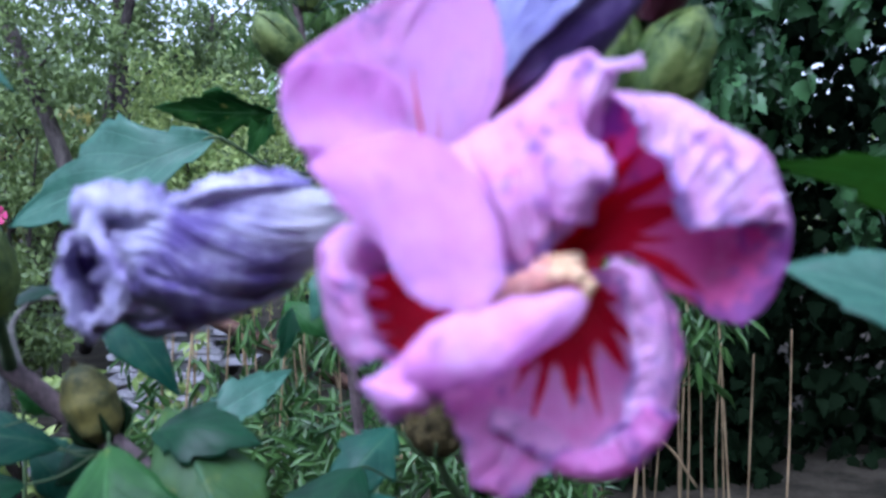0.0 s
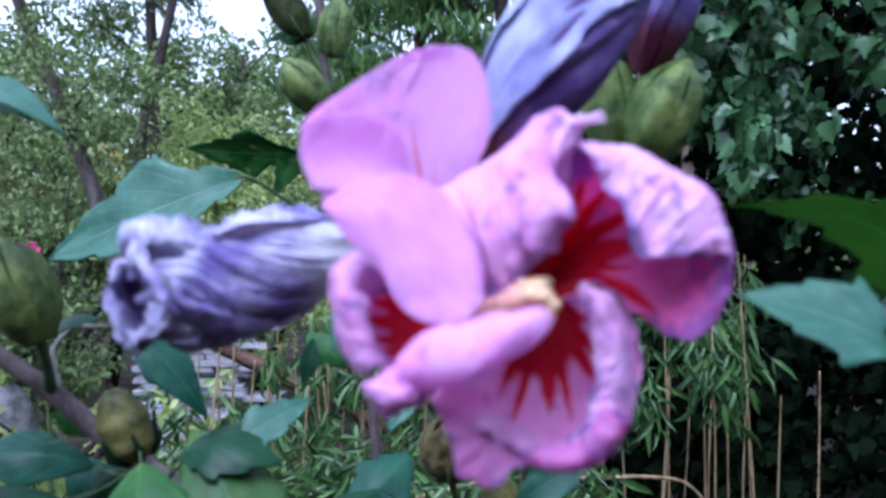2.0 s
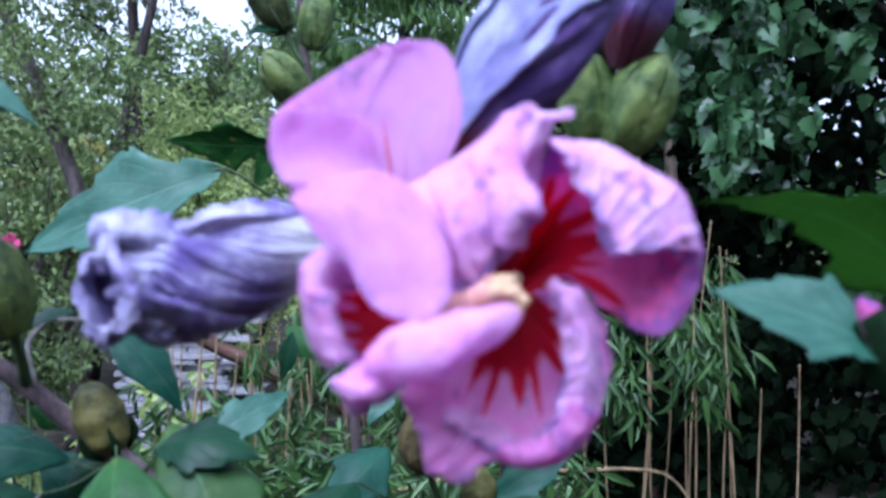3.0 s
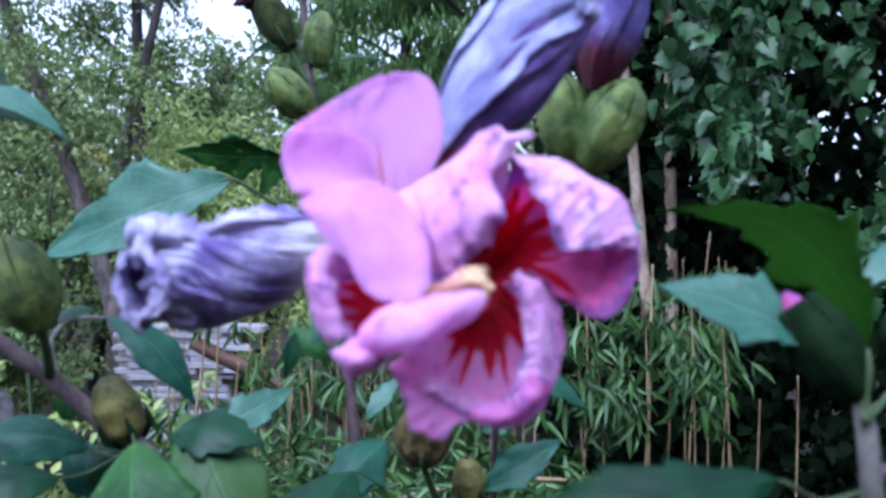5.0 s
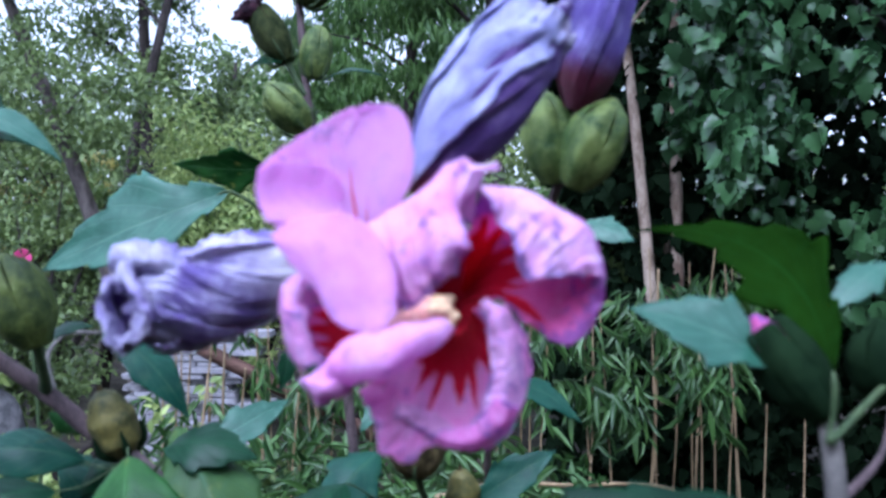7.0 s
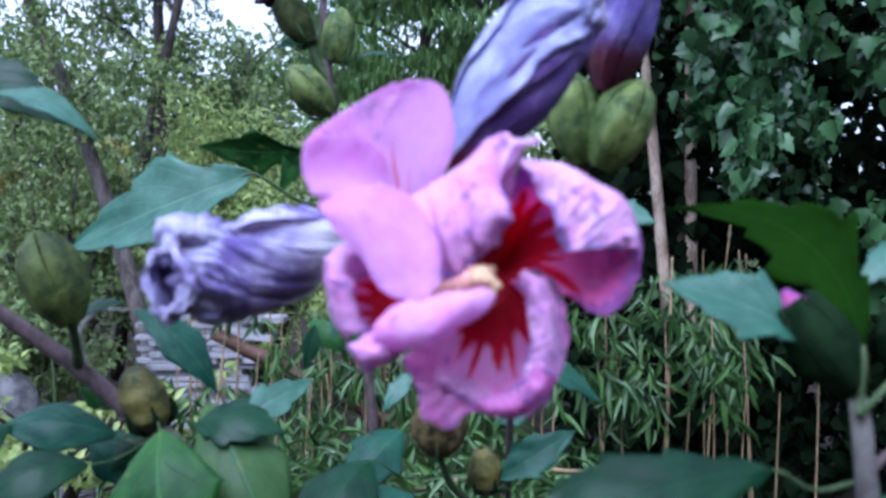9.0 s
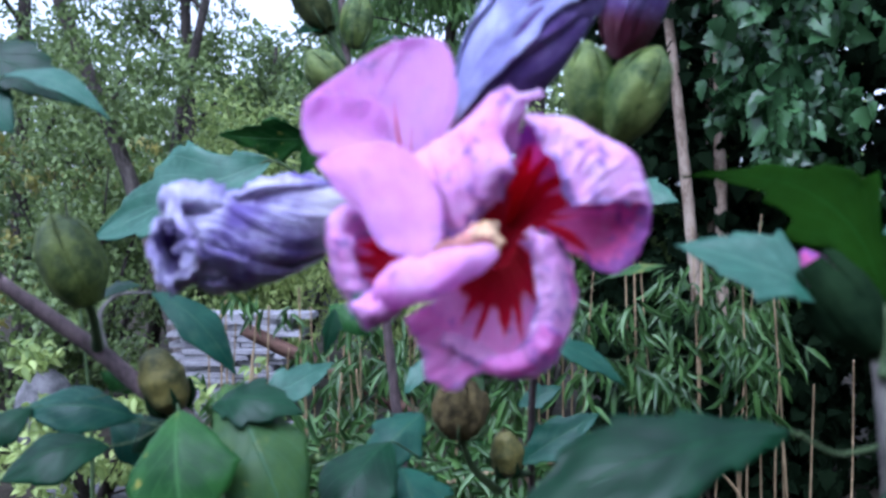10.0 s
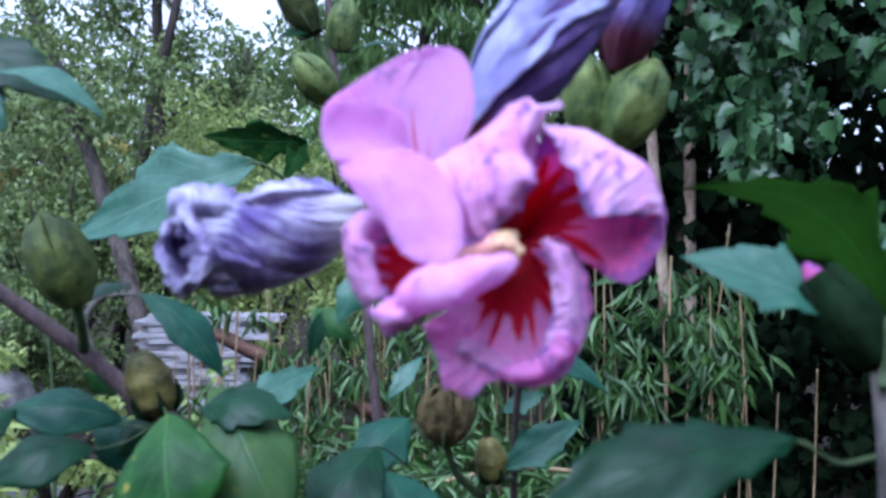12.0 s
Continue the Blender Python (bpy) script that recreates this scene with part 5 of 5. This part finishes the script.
for base, tip, r in (((-0.0216, 0.1703, 1.2500), (-0.0237, 0.1668, 1.2497), 0.0022), ((-0.0037, 0.1590, 1.2595), (-0.0024, 0.1575, 1.2618), 0.0021)):
    tube("calyx", [base, [(a + b) / 2 for a, b in zip(base, tip)], tip], [r * 0.5, r, r * 0.8], bud_green, shrub, 12, 10)

# leaves beside the bloom, each with its stalk running back to a stem
def twig_leaf(base, tip, width, face, mat, droop, fold, teeth, lobes, seed, joint):
    """One leaf of the shrub; some are smooth-edged and rounder."""
    smooth = seed in (6, 8, 9, 10, 11, 13, 16)
    belly = 0.5 if smooth else 0.62 if seed == 23 else 0.40
    return leaf(shrub, base, tip, width, face, mat, droop, fold, teeth, 0.07 if smooth else 0.26, lobes, belly, seed, joint)


twig_leaf((-0.1044, 0.4299, 1.2788), (-0.2042, 0.4399, 1.2405), 0.46, (0.1, -1, 0.5), leaf_wax, 0.08, 0.10, 5, 0.30, 1, (-0.0585, 0.4499, 1.2620))
twig_leaf((-0.0820, 0.4499, 1.2913), (-0.1385, 0.4499, 1.2936), 0.40, (0, -1, -0.5), leaf_green, 0.1, 0.1, 5, 0.3, 2, (-0.0644, 0.4499, 1.2942))
twig_leaf((-0.0843, 0.4549, 1.2947), (-0.0946, 0.4499, 1.2702), 0.50, (0.2, -1, -0.4), leaf_green, 0.1, 0.1, 4, 0.1, 3, (-0.0644, 0.4499, 1.2942))
leaf(shrub, (-0.1292, 0.2330, 1.2870), (-0.0983, 0.2300, 1.2774), 0.36, (0.15, -0.6, 1), leaf_wax, 0.30, 0.10, 4, 0.05, 0.0, 0.45, 4, (-0.1497, 0.2466, 1.2744))
leaf(shrub, (-0.1455, 0.2430, 1.2971), (-0.1123, 0.2410, 1.2812), 0.55, (0.1, -0.8, 0.5), leaf_deep, 0.20, 0.08, 6, 0.20, 0.0, 0.40, 5, (-0.1497, 0.2466, 1.2744))
twig_leaf((-0.0884, 0.2499, 1.1914), (-0.0804, 0.2288, 1.1611), 0.92, (0, -1, 0.35), leaf_green, 0.25, -0.28, 5, 0.0, 6, (-0.0977, 0.2745, 1.1880))
twig_leaf((-0.0829, 0.2650, 1.1899), (-0.0542, 0.2579, 1.1913), 0.75, (0.1, -0.8, 1), leaf_deep, 0.35, -0.25, 4, 0.0, 7, (-0.0919, 0.2773, 1.1791))
twig_leaf((-0.0809, 0.2703, 1.1951), (-0.0511, 0.2395, 1.1565), 0.55, (0.4, -1, 0.4), leaf_olive, 0.3, -0.3, 5, 0.0, 8, (-0.0919, 0.2773, 1.1781))
twig_leaf((-0.1150, 0.2837, 1.1814), (-0.1491, 0.2730, 1.1885), 0.55, (0, -0.9, 0.8), leaf_teal, 0.35, -0.35, 4, 0.0, 9, (-0.0992, 0.2772, 1.1819))
leaf(shrub, (-0.1461, 0.2750, 1.1869), (-0.1592, 0.2620, 1.1754), 0.62, (0.1, -1, 0.6), leaf_deep, 0.25, -0.3, 4, 0.10, 0.0, 0.45, 33, (-0.1129, 0.2819, 1.1928))
leaf(shrub, (-0.1308, 0.3000, 1.1769), (-0.1137, 0.2950, 1.1605), 0.60, (0.2, -1, 0.3), leaf_teal, 0.15, -0.2, 4, 0.08, 0.0, 0.45, 34, (-0.0986, 0.2829, 1.1816))
twig_leaf((-0.1178, 0.2684, 1.1758), (-0.1450, 0.2524, 1.1723), 0.7, (0, -0.9, 1), leaf_deep, 0.4, -0.35, 4, 0.0, 10, (-0.1029, 0.2771, 1.1810))
twig_leaf((-0.1045, 0.2941, 1.1820), (-0.1222, 0.2930, 1.1676), 0.55, (0, -1, 0.6), leaf_deep, 0.3, -0.3, 4, 0.0, 11, (-0.0964, 0.2774, 1.1837))
twig_leaf((-0.0877, 0.3243, 1.1755), (-0.0590, 0.3459, 1.1911), 0.46, (0.2, -1, 0.7), leaf_wax, 0.1, 0.08, 4, 0.0, 12, (-0.0919, 0.2940, 1.1702))
twig_leaf((-0.1079, 0.2808, 1.2238), (-0.0775, 0.2756, 1.2002), 0.42, (0.3, -0.7, 0.9), leaf_teal, 0.35, -0.1, 4, 0.0, 13, (-0.1238, 0.2950, 1.2174))
twig_leaf((-0.1259, 0.2802, 1.2225), (-0.1096, 0.2758, 1.2273), 0.5, (0, -0.7, 1), leaf_deep, 0.2, -0.1, 3, 0.0, 14, (-0.1295, 0.2843, 1.2052))
twig_leaf((-0.0222, 0.3262, 1.1738), (-0.0428, 0.3048, 1.1561), 0.7, (0, -1, 0.6), leaf_teal, 0.35, -0.3, 4, 0.0, 15, (-0.0098, 0.3360, 1.1594))
twig_leaf((-0.0314, 0.2958, 1.1706), (-0.0481, 0.2645, 1.1527), 0.75, (-0.2, -1, 0.6), leaf_deep, 0.35, -0.3, 4, 0.0, 16, (-0.0121, 0.3356, 1.1527))
twig_leaf((-0.0287, 0.3054, 1.1590), (-0.0182, 0.2750, 1.1435), 0.9, (0.2, -1, 0.5), leaf_teal, 0.35, -0.3, 4, 0.0, 17, (-0.0121, 0.3355, 1.1505))
twig_leaf((0.0147, 0.3463, 1.1498), (0.0468, 0.3481, 1.1699), 0.52, (0.2, -1, 0.7), leaf_teal, 0.12, 0.1, 4, 0.0, 18, (0.0066, 0.3555, 1.1354))
twig_leaf((0.0236, 0.3586, 1.1973), (0.0609, 0.3590, 1.1806), 0.42, (0.3, -0.8, 1), leaf_teal, 0.25, -0.1, 4, 0.0, 19, (0.0105, 0.3480, 1.1931))
twig_leaf((0.0151, 0.3572, 1.1705), (0.0328, 0.3581, 1.1785), 0.6, (0, -1, 0.6), leaf_teal, 0.1, 0.1, 3, 0.0, 20, (0.0104, 0.3566, 1.1588))
twig_leaf((0.0605, 0.3624, 1.2614), (0.0794, 0.3526, 1.2539), 0.7, (0, -1, 0.6), leaf_wax, 0.1, -0.1, 3, 0.0, 21, (0.0284, 0.2609, 1.2518))
twig_leaf((0.0532, 0.3705, 1.2222), (0.0786, 0.3715, 1.2280), 0.3, (0, -0.6, 1), leaf_olive, 0.1, 0.1, 3, 0.0, 22, (0.0221, 0.3491, 1.2112))
twig_leaf((0.0473, 0.1307, 1.2133), (0.0063, 0.1162, 1.2067), 0.42, (0, -0.8, 0.7), leaf_deep, 0.30, -0.2, 5, 0.0, 23, (0.0655, 0.1430, 1.2079))
twig_leaf((0.0601, 0.1488, 1.2313), (0.0361, 0.1546, 1.2416), 0.66, (-0.2, -0.7, 0.9), leaf_wax, 0.15, 0.12, 4, 0.05, 25, (0.0674, 0.1456, 1.2206))
twig_leaf((0.0861, 0.1455, 1.2063), (0.0603, 0.1344, 1.1973), 0.5, (0, -0.9, 0.6), leaf_deep, 0.3, -0.2, 4, 0.0, 26, (0.0682, 0.1449, 1.2036))
twig_leaf((0.0854, 0.1623, 1.2483), (0.0718, 0.1566, 1.2402), 0.5, (0, -0.7, 0.9), leaf_wax, 0.2, -0.1, 4, 0.0, 27, (0.0813, 0.1514, 1.2295))
twig_leaf((-0.0775, 0.4522, 1.3492), (-0.0972, 0.4414, 1.3442), 0.5, (0, -0.8, 0.8), leaf_deep, 0.15, 0.1, 3, 0.0, 29, (-0.0703, 0.4519, 1.3374))
twig_leaf((-0.0614, 0.4499, 1.3352), (-0.0300, 0.4399, 1.3419), 0.42, (0, -0.4, 1), leaf_deep, 0.35, -0.1, 4, 0.0, 30, (-0.0693, 0.4499, 1.3279))
twig_leaf((-0.0607, 0.3567, 1.2111), (-0.0638, 0.3508, 1.1931), 0.5, (0.5, -1, 0.2), leaf_deep, 0.1, 0.2, 3, 0.0, 31, (-0.0584, 0.4463, 1.1967))
leaf(shrub, (-0.1463, 0.2360, 1.2890), (-0.1278, 0.2340, 1.2721), 0.75, (0.2, -1, 0.5), leaf_wax, 0.15, -0.1, 4, 0.08, 0.0, 0.45, 32, (-0.1497, 0.2466, 1.2744))
leaf(shrub, (-0.0428, 0.3600, 1.2283), (-0.0525, 0.3500, 1.2076), 0.62, (0.2, -1, 0.4), leaf_wax, 0.2, -0.15, 4, 0.18, 0.0, 0.42, 35, (-0.0540, 0.4490, 1.2200))
leaf(shrub, (-0.0655, 0.3700, 1.2112), (-0.0467, 0.3600, 1.1995), 0.55, (0.1, -1, 0.2), leaf_green, 0.2, -0.15, 4, 0.18, 0.0, 0.42, 36, (-0.0540, 0.4490, 1.2200))
leaf(shrub, (-0.0324, 0.3600, 1.1745), (-0.0187, 0.3700, 1.1922), 0.40, (-0.2, -1, 0.5), leaf_wax, 0.15, 0.1, 4, 0.18, 0.0, 0.42, 37, (-0.0098, 0.3360, 1.1594))
leaf(shrub, (-0.1235, 0.3000, 1.1868), (-0.1323, 0.2950, 1.1954), 0.60, (0, -1, 0.5), leaf_green, 0.2, -0.2, 4, 0.18, 0.0, 0.42, 38, (-0.1017, 0.2839, 1.1835))
leaf(shrub, (-0.1194, 0.3050, 1.1717), (-0.1285, 0.3000, 1.1798), 0.60, (0, -1, 0.6), leaf_wax, 0.2, -0.2, 4, 0.18, 0.0, 0.42, 39, (-0.0986, 0.2829, 1.1816))
# the leaf near the lens, its shaded side given by the darkened colour
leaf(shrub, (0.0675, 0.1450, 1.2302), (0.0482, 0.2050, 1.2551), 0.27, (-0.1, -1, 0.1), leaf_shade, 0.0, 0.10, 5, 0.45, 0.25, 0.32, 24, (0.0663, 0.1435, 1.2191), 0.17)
# a twig that carries the leaves at the far side
stem([(-0.1538, 0.2699, 1.2290), (-0.1629, 0.2550, 1.2452), (-0.1497, 0.2466, 1.2744), (-0.1462, 0.2480, 1.3037)], [0.002, 0.0018, 0.0016, 0.0012], stem_bark, 24)
stem([(0.0663, 0.1435, 1.2191), (0.0764, 0.1491, 1.2258), (0.0813, 0.1514, 1.2295), (0.0879, 0.1570, 1.2390)], [0.0007, 0.0006, 0.0006, 0.0005], stem_green, 20)

# buds and seed capsules
pair = "buds beside the withered bloom"
bud("flower_bud", (0.0323, 0.2300, 1.2684), (0.0286, 0.2269, 1.2912), 0.0058, bud_green, "plump green hibiscus bud with closed sepals", group=pair, bracts=False)
bud("flower_bud", (0.0361, 0.2260, 1.2670), (0.0460, 0.2200, 1.2882), 0.0066, bud_green, "rounded green bud with ribbed sepals on a stem", group=pair, bracts=False)
bud("flower_bud", (-0.1203, 0.2619, 1.2218), (-0.1288, 0.2569, 1.2491), 0.0081, bud_mottled, "large green bud on a woody branch", group="buds on the branch", bracts=False)
# this bud and the next carry their shade in the base colour
bud("opening_bud", (0.0675, 0.1470, 1.2230), (0.0567, 0.1520, 1.2396), 0.0046, bud_shade, "green bud in a shade-darkened colour, pink petals just showing", bracts=False, open_mat=petal_heart)
bud("flower_bud", (0.0828, 0.1550, 1.2243), (0.0803, 0.1550, 1.2379), 0.0056, bud_shade, "green bud close to the lens, closed", bracts=False)
drying = bud("seed_bud", (-0.0790, 0.4499, 1.3470), (-0.0966, 0.4499, 1.3786), 0.0076, bud_olive, "dark drying bud with a purple tip on an upright stem", group="buds on the upright stem", open_mat=dry_purple)
blob("withered_tip", (-0.0964, 0.4489, 1.3725), 0.0052, dry_purple, drying, (1.1, 1, 0.9), 1.5, 3, "shrivelled purple-black petals")
shreds = random.Random(61)
for k in range(14):
    way = Vector((shreds.uniform(-1.2, 0.5), shreds.uniform(-0.8, 0.8), shreds.uniform(-0.3, 1.2))).normalized() * shreds.uniform(0.007, 0.012)
    foot = Vector((-0.0958, 0.4489, 1.3715))
    tube("dried_shred", [foot, foot + way * 0.6, foot + way + Vector((shreds.uniform(-0.003, 0.003), 0, -0.002))], [0.0026, 0.0022, 0.0008], dry_purple, drying, 7, 10, None, 0.8, 0.003, k)
bud("seed_bud", (-0.0652, 0.4499, 1.3382), (-0.0623, 0.4499, 1.3660), 0.0070, bud_green, "green bud on an upright stem", group="buds on the upright stem")
bud("seed_bud", (-0.0642, 0.4199, 1.3077), (-0.0813, 0.4099, 1.3282), 0.0078, bud_green, "pale green calyx with spreading bracts", group="buds on the upright stem")
bud("seed_bud", (-0.0710, 0.4549, 1.3777), (-0.0591, 0.4549, 1.4014), 0.0085, bud_olive, "dark bud at the top of a stem", group="buds on the upright stem")
bud("seed_bud", (-0.0087, 0.3361, 1.1627), (-0.0074, 0.3371, 1.1837), 0.0085, husk_brown, "dry brown seed head with ragged bracts", rough=4.0)


def capsule(base, tip, radius, label):
    top = thing("seed_capsule", base, label, "seed capsule")
    base, tip = Vector(base), Vector(tip)
    axis = tip - base
    tube("capsule_wall", [base, base + axis * 0.2, base + axis * 0.55, base + axis * 0.88, tip], [radius * 0.45, radius * 0.95, radius * 1.02, radius * 0.6, radius * 0.1], capsule_ochre, top, 30, 30,
         lambda a, s: 1 + 0.05 * math.cos(5 * a), 0.12, 0.005, 9)
    tube("dark_tip", [tip - axis * 0.02, tip + axis * 0.03, tip + axis * 0.07], [radius * 0.16, radius * 0.13, radius * 0.05], husk_brown, top, 8, 6)
    for k in range(5):
        a = 2 * math.pi * k / 5
        side = axis.normalized().cross(Vector((0.2, -1, 0.1))).normalized()
        d = side * math.cos(a) + axis.normalized().cross(side) * math.sin(a)
        # sepals in the shade-darkened bud colour, for the dark foot of the capsule
        tube("sepal", [base + d * radius * 0.45, base + d * radius * 1.03 + axis * 0.18, base + d * radius * 1.08 + axis * 0.42], [radius * 0.16, radius * 0.18, radius * 0.04], bud_shade, top, 8, 12)
    return top


capsule((-0.1017, 0.2839, 1.1835), (-0.1085, 0.2799, 1.2056), 0.0074, "ochre seed capsule with near-black sepals on a branch")
capsule((0.0108, 0.3500, 1.1442), (0.0084, 0.3450, 1.1630), 0.0066, "small ochre seed capsule on a stalk")
stem([(0.0200, 0.3600, 1.1423), (0.0151, 0.3550, 1.1427), (0.0108, 0.3500, 1.1446)], [0.0016, 0.0013, 0.0012], stem_green, 10)
stem([(0.0066, 0.3555, 1.1354), (-0.0036, 0.3457, 1.1477), (-0.0087, 0.3362, 1.1633)], [0.0018, 0.0014, 0.0013], stem_green, 12)
stem([(-0.0585, 0.4499, 1.2620), (-0.0629, 0.4299, 1.3006), (-0.0642, 0.4199, 1.3082)], [0.002, 0.0014, 0.0014], stem_green, 12)
stem([(-0.0688, 0.4499, 1.3294), (-0.0746, 0.4499, 1.3382), (-0.0790, 0.4499, 1.3476)], [0.002, 0.0015, 0.0014], stem_green, 10)


# ---- a low stack of pale stones and a rusty board behind the bamboo ----
stack_at = (-1.38, 4.60, 0.47)
stack = thing("stone_stack", (stack_at[0], stack_at[1], 0.0), "low dry stack of pale grey flat stones", "stone wall")
rng = random.Random(51)


def stone_mesh(k):
    bm = bmesh.new()
    bmesh.ops.create_cube(bm, size=1)
    for v in bm.verts:
        v.co += Vector((rng.uniform(-0.04, 0.04), rng.uniform(-0.05, 0.05), rng.uniform(-0.1, 0.1)))
    bmesh.ops.bevel(bm, geom=bm.edges[:], offset=0.06, segments=1, affect='EDGES')
    me = bpy.data.meshes.new("stone")
    bm.to_mesh(me)
    bm.free()
    me.materials.append(stone_pale)
    return me


stones = [stone_mesh(k) for k in range(6)]
course, z = 0, 0.0
while z < 0.8:
    h = 0.031
    x = -0.32 + (course % 2) * 0.07
    while x < 0.22:
        w = rng.uniform(0.16, 0.30)
        ob = new("stone", stones[rng.randrange(6)])
        ob.parent = stack
        ob.matrix_parent_inverse = Matrix.Identity(4)
        ob.matrix_basis = Matrix.LocRotScale((x + w / 2, rng.uniform(-0.03, 0.03), z + h / 2), Euler((0, 0, rng.uniform(-0.05, 0.05))), (w * 0.98, 0.2, h * 0.92))
        x += w
    z += h
    course += 1
board = thing("rusty_board", (-1.19, 4.20, 0.75), "rust-brown weathered board leaning in the bamboo", "board")
a, b = Vector((-1.20, 4.20, 0.76)), Vector((-0.66, 4.20, 0.49))
tube("plank", [a, a.lerp(b, 0.5), b, b + (b - a) * 1.95], [0.034, 0.038, 0.036, 0.03], rust_wood, board, 8, 16, lambda t, s: 0.75 + 0.25 * abs(math.cos(2 * t)))
